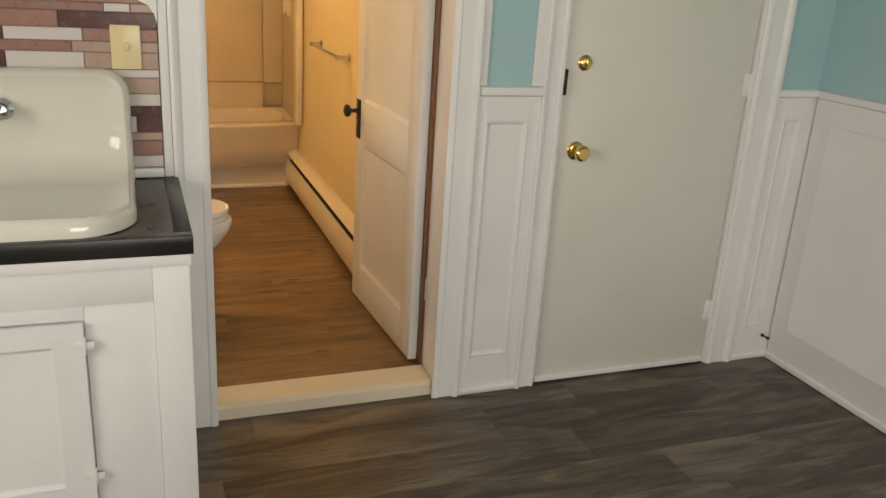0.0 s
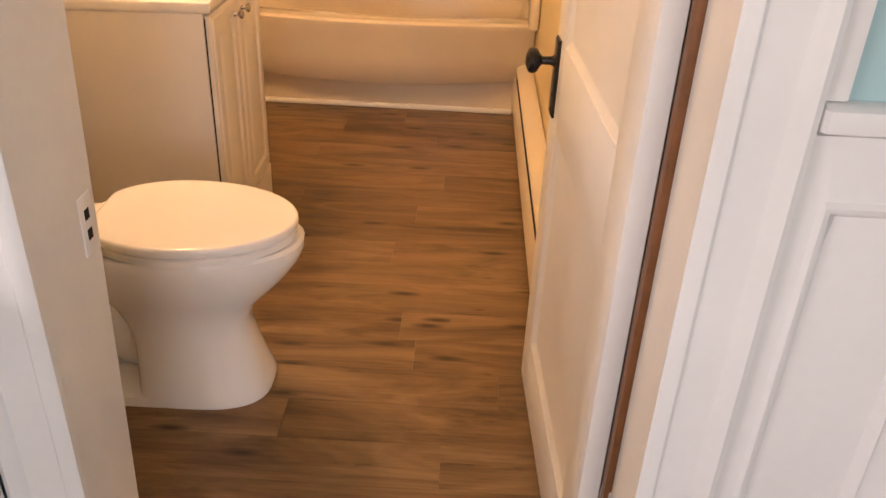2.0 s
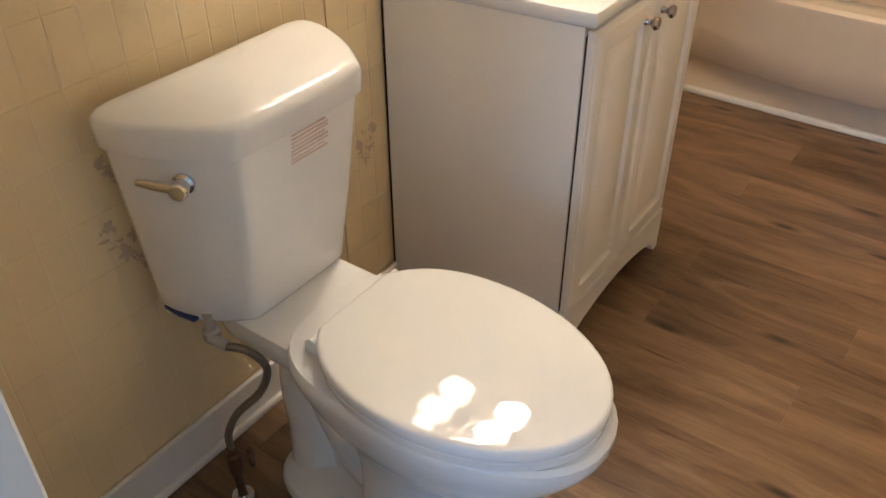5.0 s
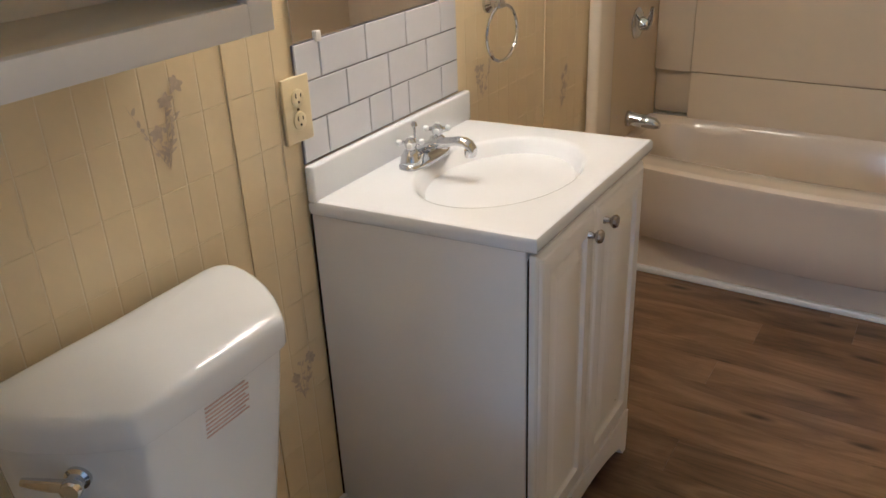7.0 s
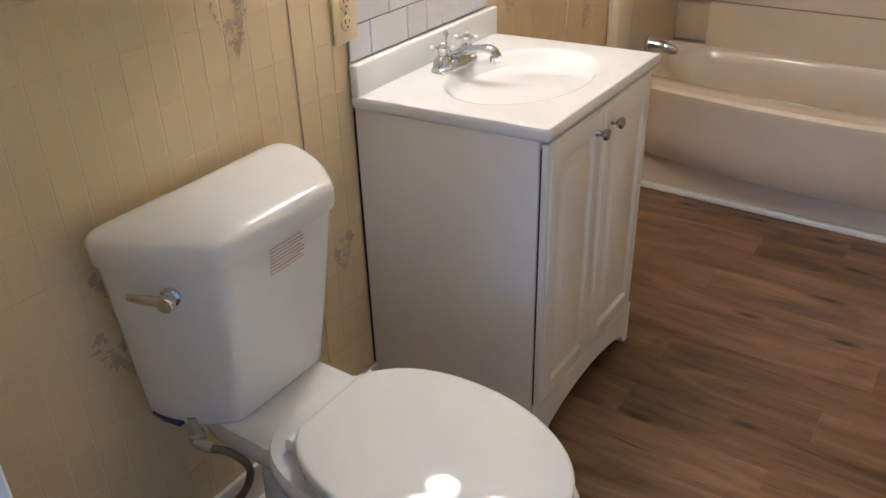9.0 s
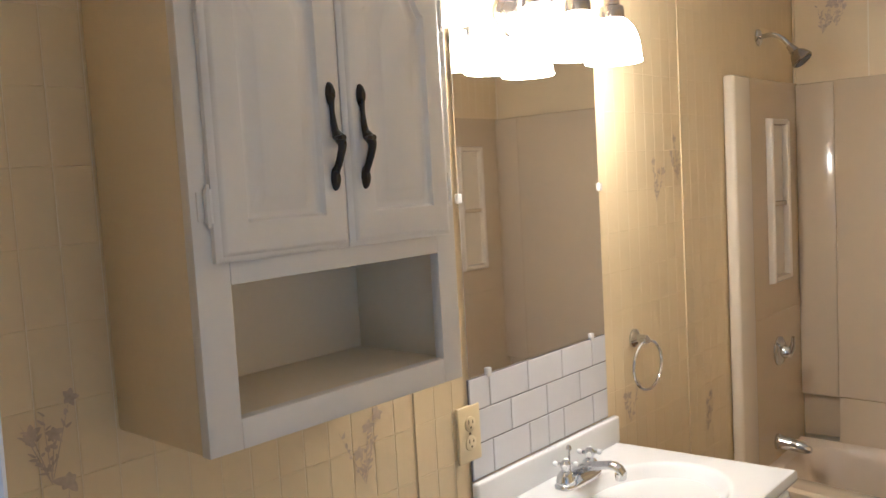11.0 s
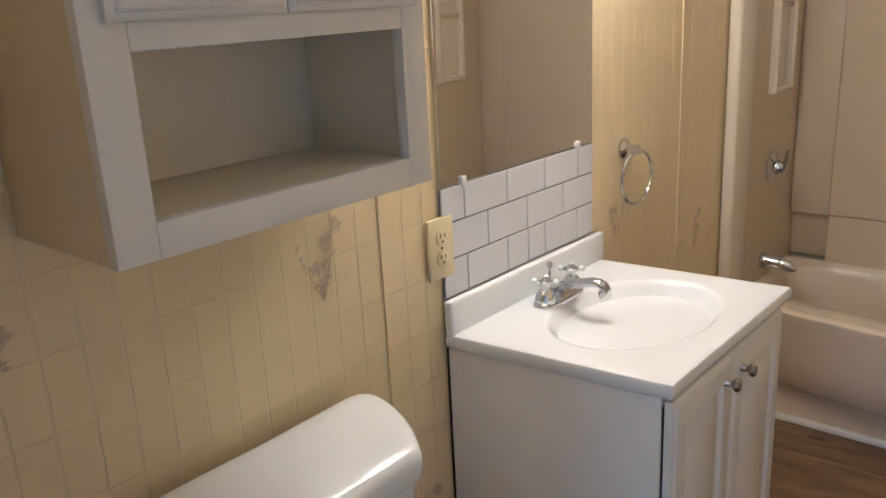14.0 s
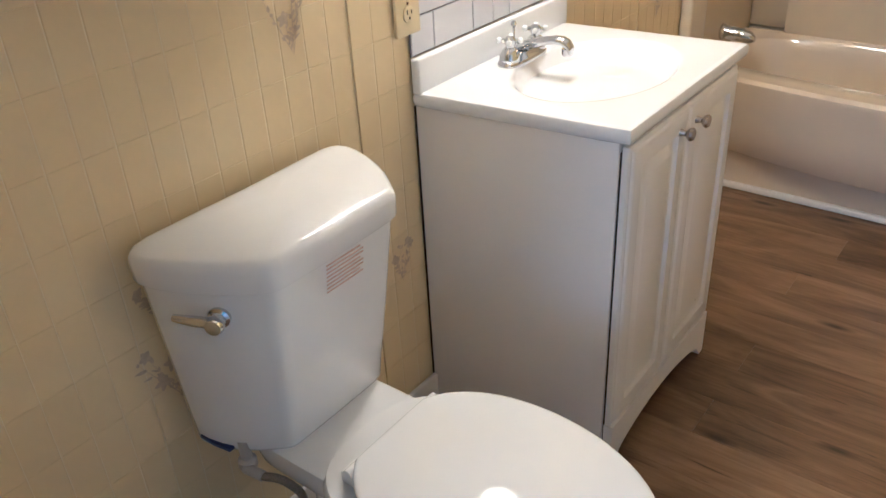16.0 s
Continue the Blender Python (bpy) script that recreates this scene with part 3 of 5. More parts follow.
# entry door
entry = thing("entry_door", (2.29, 0.03, KF), "closed pale grey flush entry door with brass locks", "door")
part("door_leaf", boxes((ED0 + 0.004, ED1 - 0.004, 0.012, 0.055, KF + 0.008, EDH - 0.006), bevel=0.002), DOOR_GREY, entry)
part("bottom_sweep", boxes((ED0 + 0.004, ED1 - 0.004, -0.002, 0.012, KF + 0.006, KF + 0.03), bevel=0.003), WHITE, entry, "white bottom strip")
for z, r in ((0.885, 0.034), (1.20, 0.028)):
    lock = part("lock_rose", lathe([(r, 0), (r, 0.004), (r * 0.8, 0.010), (r * 0.5, 0.012)], (1.945, 0.012, z), (0, -1, 0)), BRASS, entry, "polished brass rose")
    if z < 1:
        part("door_knob", lathe([(0.012, 0.010), (0.012, 0.03), (0.022, 0.036), (0.029, 0.048), (0.028, 0.060), (0.020, 0.067), (0.0, 0.068)], (1.945, 0.012, z), (0, -1, 0)), BRASS, lock, "polished brass knob")
    else:
        part("thumb_turn", boxes((1.941, 1.949, -0.012, 0.002, z - 0.016, z + 0.016), bevel=0.002), BRASS, lock)
for z in (0.19, 1.13):
    part("hinge", merge(tube([(ED1 - 0.002, 0.004, z - 0.045), (ED1 - 0.002, 0.004, z + 0.045)], 0.007, 8, 1), boxes((ED1 - 0.03, ED1 + 0.024, 0.007, 0.012, z - 0.043, z + 0.043), bevel=0.001)), WHITE, entry, "white painted hinge")
entry_frame = setting("door_frame_entry", boxes((ED0 - 0.012, ED0 + 0.001, -0.003, 0.19, KF, EDH), (ED1 - 0.001, ED1 + 0.012, -0.003, 0.19, KF, EDH), (ED0, ED1, -0.003, 0.19, EDH - 0.004, EDH + 0.012), bevel=0.002), WHITE, "white painted entry door frame", "door frame")
part("casing", casing(ED0 - 0.006, ED0 - 0.09, KF, EDH + 0.1), WHITE, entry_frame)
part("casing", casing(ED1 + 0.008, ED1 + 0.13, KF, EDH + 0.1), WHITE, entry_frame)
part("strike_plate", boxes((ED0 - 0.0105, ED0 + 0.0035, -0.016, 0.010, 1.09, 1.18), bevel=0.001), IRON, entry_frame, "black strike plate")
setting("wall_beyond_entry", boxes((ED0 - 0.1, ED1 + 0.1, 0.192, 0.25, KF, KC)), PLAIN, "plain wall closing the entry", "wall")
door_stop = thing("door_stop", (2.965, -0.02, 0.05), "small dark spring door stop low on the wainscot", "door stop")
part("stop_body", lathe([(0.008, 0), (0.008, 0.004), (0.004, 0.006), (0.004, 0.03), (0.007, 0.032), (0.007, 0.04)], (2.965, -0.0105, 0.05), (0, -1, 0), 10), IRON, door_stop)

# bathroom door, standing open into the room
HINGE, FAR = Vector((1.404, 0.192, 0)), Vector((1.364, 0.935, 0))
along = (FAR - HINGE).normalized()
out_of = Vector((along.y, -along.x, 0)) * -1      # towards the room's middle
if out_of.x > 0:
    out_of = -out_of
DW = (FAR - HINGE).length


def on_door(u, v, h):
    p = HINGE + along * u + out_of * h
    return (p.x, p.y, v)


bath_door = thing("bathroom_door", (1.40, 0.55, 0), "open white painted panelled door with black knob", "door")
DB, DT = 0.012, 1.985
part("door_stile", relief([(rect(0, 0.11, DB, DT), -0.034), (rect(0, 0.11, DB, DT), 0.0), (rect(0, 0.11, DB, DT, 0.002), 0.001)], on_door), WHITE, bath_door)
part("door_stile", relief([(rect(DW - 0.10, DW, DB, DT), -0.034), (rect(DW - 0.10, DW, DB, DT), 0.0), (rect(DW - 0.10, DW, DB, DT, 0.002), 0.001)], on_door), WHITE, bath_door)
for v0, v1 in ((DB, 0.175), (0.735, 0.925), (1.86, DT)):
    part("door_rail", relief([(rect(0.1102, DW - 0.1002, v0, v1), -0.034), (rect(0.1102, DW - 0.1002, v0, v1), 0.0), (rect(0.1102, DW - 0.1002, v0, v1, 0.002), 0.0008)], on_door), WHITE, bath_door)
for v0, v1 in ((0.1752, 0.7348), (0.9252, 1.8598)):
    part("door_panel", relief([(rect(0.1104, DW - 0.1004, v0, v1), -0.028), (rect(0.1104, DW - 0.1004, v0, v1), -0.001), (rect(0.1104, DW - 0.1004, v0, v1, 0.012), -0.010), (rect(0.1104, DW - 0.1004, v0, v1, 0.016), -0.011)], on_door), WHITE, bath_door)
plate = part("knob_plate", relief([(rect(DW - 0.062, DW - 0.014, 0.755, 0.925), 0.001), (rect(DW - 0.062, DW - 0.014, 0.755, 0.925), 0.005), (rect(DW - 0.062, DW - 0.014, 0.755, 0.925, 0.004), 0.008)], on_door), IRON, bath_door, "black iron knob plate")
part("knob", lathe([(0.016, 0.006), (0.012, 0.012), (0.009, 0.018), (0.009, 0.036), (0.014, 0.040), (0.025, 0.047), (0.028, 0.055), (0.025, 0.064), (0.012, 0.070), (0.0, 0.071)], on_door(DW - 0.038, 0.876, 0), out_of), IRON, plate, "black iron door knob")
for z in (0.32, 1.65):
    part("hinge", merge(tube([(1.4455, 0.184, z - 0.045), (1.4455, 0.184, z + 0.045)], 0.007, 8, 1), boxes((1.447, 1.4525, 0.110, 0.182, z - 0.044, z + 0.044), bevel=0.001)), WHITE, bath_door, "white painted hinge")

# ---- bathtub and surround ----
tub = thing("bathtub", (0.74, 3.08, 0), "almond bathtub with bowed front apron", "bathtub")
N = 25


def bow(x, depth):
    s = (x - 0.0) / 1.475
    return 2.855 - depth * math.sin(math.pi * min(max(s, 0), 1))


rings = []
for i in range(N):
    x = 0.004 + 1.467 * i / (N - 1)
    f = bow(x, 0.075)
    low = 0.142 + 0.022 * (1 - math.sin(math.pi * i / (N - 1)))
    rings.append([(x, f + 0.10, low + 0.012), (x, f + 0.075, low + 0.002), (x, f + 0.064, low), (x, f + 0.056, low + 0.008), (x, f + 0.026, 0.28), (x, f + 0.008, 0.40), (x, f - 0.002, 0.424), (x, f - 0.002, 0.437), (x, f + 0.010, 0.448), (x, f + 0.050, 0.450), (x, f + 0.105, 0.449), (x, f + 0.122, 0.440), (x, f + 0.132, 0.42), (x, f + 0.15, 0.2)])
part("apron", loft(rings, False, False, closed=False), TUB, tub)
basin = []
for z, x0, x1, y0, y1 in ((0.12, 0.22, 1.26, 3.03, 3.25), (0.14, 0.14, 1.36, 2.98, 3.27), (0.40, 0.07, 1.42, 2.93, 3.315), (0.432, 0.055, 1.43, 2.918, 3.325), (0.444, 0.03, 1.45, 2.905, 3.332), (0.4485, 0.004, 1.471, 2.895, 3.341)):
    ring = []
    for k in range(48):
        a = 2 * math.pi * k / 48
        c, s = math.cos(a), math.sin(a)
        p = 40.0 if z > 0.446 else 14.0 if z > 0.435 else 6.0
        r = (abs(c) ** p + abs(s) ** p) ** (-1 / p)
        y = (y0 + y1) / 2 + r * s * (y1 - y0) / 2
        ring.append(((x0 + x1) / 2 + r * c * (x1 - x0) / 2, y, z + (0.05 * (y - 2.93) if z > 0.3 else 0)))
    basin.append(ring)
part("basin", loft(basin, True, False), TUB, tub)
part("toe_panel", boxes((0.004, 1.471, 2.932, 2.945, 0, 0.20)), TUB, tub, "recessed almond toe panel")
part("overflow_plate", lathe([(0.034, 0), (0.034, 0.005), (0.026, 0.011), (0.0, 0.012)], (0.062, 3.10, 0.385), (1, 0, 0.12)), CHROME, tub, "chrome overflow plate")

surround = thing("tub_surround", (0.74, 3.36, 0.45), "almond plastic tub surround with corner niches", "shower surround")
part("back_panel", boxes((0.02, 1.455, 3.385, 3.403, 0.47, 1.85), bevel=0.004), SURROUND, surround)
part("centre_panel", boxes((0.162, 1.313, 3.336, 3.3845, 0.645, 1.847), bevel=0.007, segments=3), SURROUND, surround)
for x0, x1 in ((0.021, 0.160), (1.315, 1.454)):
    part("corner_panel", boxes((x0, x1, 3.350, 3.3845, 0.640, 1.845), bevel=0.005), SURROUND, surround)
part("lower_panel", loft([[(x, 3.338, 0.468), (x, 3.343, 0.643), (x, 3.3845, 0.643), (x, 3.3845, 0.468)] for x in (0.166, 1.309)]), SURROUND, surround)


def side_panel(mirror):
    """One end of the surround: flange column, wall sheet and a framed shampoo niche with a shelf."""
    fx = (lambda x: 1.475 - x) if mirror else (lambda x: x)

    def span(x0, x1, *rest):
        a, b = sorted((fx(x0), fx(x1)))
        return (a, b, *rest)

    place = lambda u, v, h: (fx(h), u, v)
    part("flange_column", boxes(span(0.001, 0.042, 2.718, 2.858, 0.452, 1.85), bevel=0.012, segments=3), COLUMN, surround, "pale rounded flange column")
    y0, y1, z0, z1 = 3.040, 3.222, 1.115, 1.715
    part("side_sheet", relief([(rect(2.859, 3.384, 1.0, 1.85), 0.001), (rect(2.859, 3.384, 1.0, 1.85), 0.020), (rect(y0, y1, z0, z1), 0.020), (rect(y0, y1, z0, z1, 0.024), 0.020), (rect(y0, y1, z0, z1, 0.028), 0.003)], place), SURROUND, surround)
    part("side_sheet", boxes(span(0.001, 0.020, 2.859, 3.384, 0.452, 0.9995)), SURROUND, surround)
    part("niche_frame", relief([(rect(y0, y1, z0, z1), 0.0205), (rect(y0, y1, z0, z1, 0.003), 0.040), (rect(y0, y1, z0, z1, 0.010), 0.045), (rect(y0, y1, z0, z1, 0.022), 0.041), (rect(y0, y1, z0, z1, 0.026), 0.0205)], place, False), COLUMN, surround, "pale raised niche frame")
    part("niche_shelf", boxes(span(0.004, 0.036, y0 + 0.027, y1 - 0.027, 1.395, 1.413), bevel=0.004), SURROUND, surround)


side_panel(False)
side_panel(True)

shower_arm = thing("shower", (0.0, 3.04, 2.0), "chrome shower head on a bent wall arm", "shower")
part("flange", lathe([(0.03, 0), (0.03, 0.004), (0.02, 0.010), (0.012, 0.012)], (0.001, 3.04, 2.0), (1, 0, 0)), CHROME, shower_arm)
part("arm", tube([(0.004, 3.04, 2.0), (0.05, 3.04, 2.003), (0.085, 3.04, 1.985), (0.12, 3.04, 1.945)], 0.0085, 10), CHROME, shower_arm)
part("head", lathe([(0.012, -0.005), (0.014, 0.012), (0.017, 0.02), (0.017, 0.026), (0.026, 0.036), (0.036, 0.058), (0.037, 0.066), (0.033, 0.070)], (0.112, 3.04, 1.953), (0.62, 0, -0.78)), NICKEL, shower_arm)
part("spray_face", lathe([(0.032, 0.0695), (0.030, 0.0715), (0.0, 0.072)], (0.112, 3.04, 1.953), (0.62, 0, -0.78)), IRON, shower_arm, "dark spray face")

shower_valve = thing("shower_valve", (0.02, 3.12, 0.85), "chrome shower valve with lever handle", "faucet")
part("escutcheon", lathe([(0.055, 0), (0.055, 0.004), (0.045, 0.012), (0.025, 0.018), (0.022, 0.04), (0.018, 0.045), (0, 0.046)], (0.020, 3.12, 0.855), (1, 0, 0)), CHROME, shower_valve)
part("lever", tube([(0.062, 3.12, 0.855), (0.072, 3.115, 0.88), (0.078, 3.105, 0.915)], [0.012, 0.010, 0.006], 10), CHROME, shower_valve)
tub_spout = thing("tub_spout", (0.02, 3.08, 0.52), "chrome bathtub spout on the surround wall", "faucet")
part("spout", loft([[(x, 3.08 + w * math.cos(a), z + h * math.sin(a)) for a in (2 * math.pi * k / 16 for k in range(16))] for x, w, h, z in ((0.020, 0.030, 0.030, 0.52), (0.028, 0.030, 0.030, 0.52), (0.034, 0.024, 0.025, 0.52), (0.09, 0.024, 0.024, 0.517), (0.125, 0.022, 0.021, 0.512), (0.142, 0.012, 0.011, 0.507))]), CHROME, tub_spout)

# ---- baseboard heater, towel bar ----
heater = thing("baseboard_heater", (1.44, 2.0, 0), "cream baseboard heater with a dark vent slot", "heater")
H0, H1 = 0.98, 2.925
part("back_plate", boxes((1.462, 1.474, H0, H1, 0.015, 0.262), bevel=0.002), SILL, heater)
part("top_cover", loft([[(1.4615, y, 0.262), (1.45, y, 0.263), (1.410, y, 0.242), (1.405, y, 0.231), (1.413, y, 0.231), (1.45, y, 0.248), (1.4615, y, 0.248)] for y in (H0, H1)]), SILL, heater)
part("front_cover", loft([[(1.404, y, 0.203), (1.400, y, 0.196), (1.398, y, 0.06), (1.406, y, 0.035), (1.410, y, 0.035), (1.404, y, 0.062), (1.406, y, 0.192)] for y in (H0, H1)]), SILL, heater)
part("fin_element", boxes((1.412, 1.461, H0 + 0.01, H1 - 0.01, 0.06, 0.190)), DARK, heater, "dark heating fins")
part("end_cap", boxes((1.394, 1.474, H1 + 0.0005, H1 + 0.008, 0.012, 0.266), bevel=0.003), SILL, heater)
part("end_cap", boxes((1.394, 1.474, H0 - 0.06, H0 - 0.0005, 0.012, 0.266), bevel=0.003), SILL, heater)

bar = thing("towel_bar", (1.44, 1.7, 1.03), "chrome towel bar on the wall", "towel bar")
for y in (1.52, 2.17):
    part("post", merge(lathe([(0.022, 0), (0.022, 0.005), (0.012, 0.012), (0.010, 0.05), (0.013, 0.055), (0.013, 0.07), (0, 0.072)], (1.475, y, 1.03), (-1, 0, 0), 14)), CHROME, bar)
part("rail", tube([(1.417, 1.52, 1.03), (1.417, 2.17, 1.03)], 0.008, 10, 1), CHROME, bar)

# ---- toilet ----
YC = 0.85
toilet = thing("toilet", (0.4, YC, 0), "white two-piece toilet with closed lid", "toilet")


def egg(x0, x1, half, z, n=44, tip=2.2, back=3.0, xm=0.42):
    """A plan outline: squarish back, long rounded front; xm is where it is widest, as a share of the length."""
    c, ring = x0 + (x1 - x0) * xm, []
    for k in range(n):
        a = 2 * math.pi * k / n
        p = tip if math.cos(a) > 0 else back
        ca, sa = abs(math.cos(a)) ** (2 / p), abs(math.sin(a)) ** (2 / p)
        rx = (x1 - c) if math.cos(a) > 0 else (c - x0)
        ring.append((c + math.copysign(ca, math.cos(a)) * rx, YC + math.copysign(sa, math.sin(a)) * half, z))
    return ring


part("bowl", loft([egg(0.40, 0.712, 0.133, 0.0, back=9, tip=2.8, xm=0.35), egg(0.398, 0.714, 0.134, 0.012, back=9, tip=2.8, xm=0.35), egg(0.40, 0.708, 0.130, 0.03, back=9, tip=2.7, xm=0.35), egg(0.40, 0.686, 0.118, 0.10, back=9, tip=2.5), egg(0.395, 0.668, 0.108, 0.17, back=7, tip=2.4), egg(0.38, 0.664, 0.105, 0.215, back=5),
                   egg(0.34, 0.690, 0.116, 0.262), egg(0.31, 0.730, 0.136, 0.30), egg(0.28, 0.770, 0.154, 0.345), egg(0.26, 0.797, 0.166, 0.385), egg(0.25, 0.808, 0.172, 0.412), egg(0.25, 0.808, 0.172, 0.430), egg(0.255, 0.800, 0.166, 0.438)]), CERAMIC, toilet)
part("rear_foot", loft([egg(0.152, 0.50, 0.134, 0.0, back=3, tip=8, xm=0.6), egg(0.150, 0.50, 0.135, 0.014, back=3, tip=8, xm=0.6), egg(0.158, 0.49, 0.130, 0.026, back=3, tip=8, xm=0.6), egg(0.18, 0.48, 0.112, 0.036, tip=6, xm=0.6), egg(0.22, 0.46, 0.07, 0.06, tip=5)]), CERAMIC, toilet)
part("trapway", tube([(0.50, YC, 0.24), (0.43, YC, 0.15), (0.37, YC, 0.13), (0.315, YC, 0.20), (0.275, YC, 0.285), (0.225, YC, 0.30), (0.205, YC, 0.22), (0.215, YC, 0.12), (0.225, YC, 0.03)], [0.085, 0.085, 0.08, 0.075, 0.075, 0.07, 0.065, 0.068, 0.08], 18), CERAMIC, toilet)
part("side_web", boxes((0.23, 0.45, YC - 0.042, YC + 0.042, 0.03, 0.40), bevel=0.02, segments=3), CERAMIC, toilet)
part("tank_shelf", loft([egg(0.10, 0.42, 0.085, 0.33, back=5, tip=5), egg(0.075, 0.42, 0.112, 0.375, back=5, tip=5), egg(0.07, 0.42, 0.120, 0.41, back=5, tip=5), egg(0.07, 0.40, 0.120, 0.431, back=5, tip=5), egg(0.08, 0.38, 0.112, 0.437, back=5, tip=5)]), CERAMIC, toilet)
for side in (-1, 1):
    part("bolt_cap", lathe([(0.016, 0), (0.016, 0.02), (0.012, 0.03), (0, 0.033)], (0.335, YC + side * 0.104, 0.030)), CERAMIC, toilet)


def lid_plan(inset, z, n=60):
    """The lid's outline: a narrow straight back that flares into an oval."""
    pts = []
    for k in range(n):
        a = 2 * math.pi * k / n
        c, d = math.cos(a), math.sin(a)
        if c > 0:
            pts.append((0.535 + (0.261 - inset) * c, YC - 0.003 + (0.179 - inset) * d, z))
        else:
            u = min(1.0, abs(c) ** 0.9 * 1.08)
            wide = 0.179 - inset
            v = d * (abs(d) ** -0.18 if abs(d) > 1e-6 else 0)
            pts.append((0.535 - (0.205 - inset) * u, YC - 0.003 + max(-wide, min(wide, wide * v)), z))
    return pts


part("seat_ring", loft([lid_plan(0.010, 0.4385), lid_plan(0.004, 0.4415), lid_plan(0.003, 0.456), lid_plan(0.007, 0.4595)]), SEAT, toilet)
part("lid", loft([lid_plan(0.010, 0.4597), lid_plan(0.008, 0.4630), lid_plan(0.001, 0.4645), lid_plan(0.0, 0.467), lid_plan(0.0, 0.4805), lid_plan(0.0025, 0.4845), lid_plan(0.006, 0.4862), lid_plan(0.010, 0.4866), lid_plan(0.016, 0.4868), lid_plan(0.07, 0.4878), lid_plan(0.14, 0.4882)]), SEAT, toilet)
for side in (-1, 1):
    part("lid_hinge", tube([(0.331, YC + side * 0.112, 0.466), (0.331, YC + side * 0.075, 0.466)], 0.0085, 10, 1), SEAT, toilet)
    part("hinge_post", boxes((0.312, 0.345, YC + side * 0.092 - 0.016, YC + side * 0.092 + 0.016, 0.4375, 0.462), bevel=0.003), SEAT, toilet)

TC = 0.860
# half of the tank's plan from the middle of the front to the middle of the back: flat front, crisp corner, rounded end
TANK_HALF = ((0.257, 0.0), (0.256, 0.06), (0.254, 0.115), (0.252, 0.130), (0.247, 0.139), (0.238, 0.147), (0.222, 0.160), (0.195, 0.180), (0.160, 0.200), (0.120, 0.217), (0.090, 0.226), (0.066, 0.229), (0.050, 0.226), (0.039, 0.216), (0.034, 0.195), (0.034, 0.10), (0.034, 0.0))


def tank_plan(z, inset=0.0, sx=1.0, sy=1.0, dome=0.0):
    """Plan of the tank at a height: drawn in by an inset and narrowed towards the wall; dome lifts the middle."""
    half = []
    for x, y in TANK_HALF:
        r = math.hypot(x - 0.14, y)
        f = 1 - inset / r
        half.append((0.034 + (0.14 + (x - 0.14) * f - 0.034) * sx, y * f * sy))
    ring = half + [(x, -y) for x, y in half[-2:0:-1]]
    return [(x, TC + y, z + dome * (1 - (y / 0.24) ** 2)) for x, y in ring]


def tank_front(z):
    """The front face leans towards the wall on its way down."""
    return 0.192 + (0.249 - 0.192) * min(1.0, (z - 0.44) / 0.345) ** 0.8


part("tank", loft([tank_plan(0.427, 0.03, 0.74, 0.83), tank_plan(0.430, 0.018, 0.74, 0.83), tank_plan(0.437, 0.008, 0.74, 0.83), tank_plan(0.448, 0.003, 0.755, 0.84)] + [tank_plan(z, 0.003, (tank_front(z) - 0.034 + 0.003) / 0.223, 0.84 + 0.13 * (z - 0.448) / 0.337) for z in (0.50, 0.56, 0.63, 0.70, 0.76, 0.788)]), CERAMIC, toilet)
part("tank_lid", loft([tank_plan(0.7885, 0.012), tank_plan(0.7855, 0.007), tank_plan(0.785, 0.002), tank_plan(0.788, 0.0), tank_plan(0.818, -0.001), tank_plan(0.825, 0.0005, dome=0.001), tank_plan(0.8300, 0.0035, dome=0.0015), tank_plan(0.8330, 0.0075, dome=0.002), tank_plan(0.8345, 0.012, dome=0.003), tank_plan(0.8350, 0.018, dome=0.0038), tank_plan(0.8362, 0.03, dome=0.006), tank_plan(0.838, 0.08, dome=0.007)]), CERAMIC, toilet)
lever = part("flush_lever", lathe([(0.017, -0.006), (0.017, 0.003), (0.012, 0.006), (0.011, 0.012), (0.0145, 0.016), (0.015, 0.022), (0.012, 0.028), (0, 0.030)], (0.174, 0.680, 0.741), (0.5, -0.86, 0)), CHROME, toilet, "chrome flush lever")
part("lever_arm", tube([(0.184, 0.664, 0.744), (0.160, 0.648, 0.748), (0.130, 0.634, 0.751)], [0.009, 0.0085, 0.0055], 12), CHROME, lever)
for k in range(8):
    z = 0.772 - k * 0.0072
    w = 0.082 if k % 3 else 0.075
    x = tank_front(z)
    part("printed_line", boxes((x - 0.006, x + 0.0012, 0.832, 0.832 + w, z, z + 0.0022)), INK, toilet, "faded printed line")
part("blue_mark", loft([[(x, y, z), (x, y, z + 0.006), (x, y + 0.014, z + 0.006), (x, y + 0.014, z)] for x, y, z in ((0.062, 0.6665, 0.458), (0.090, 0.6695, 0.452), (0.118, 0.6785, 0.446))]), INK_BLUE, toilet, "dark blue mark")

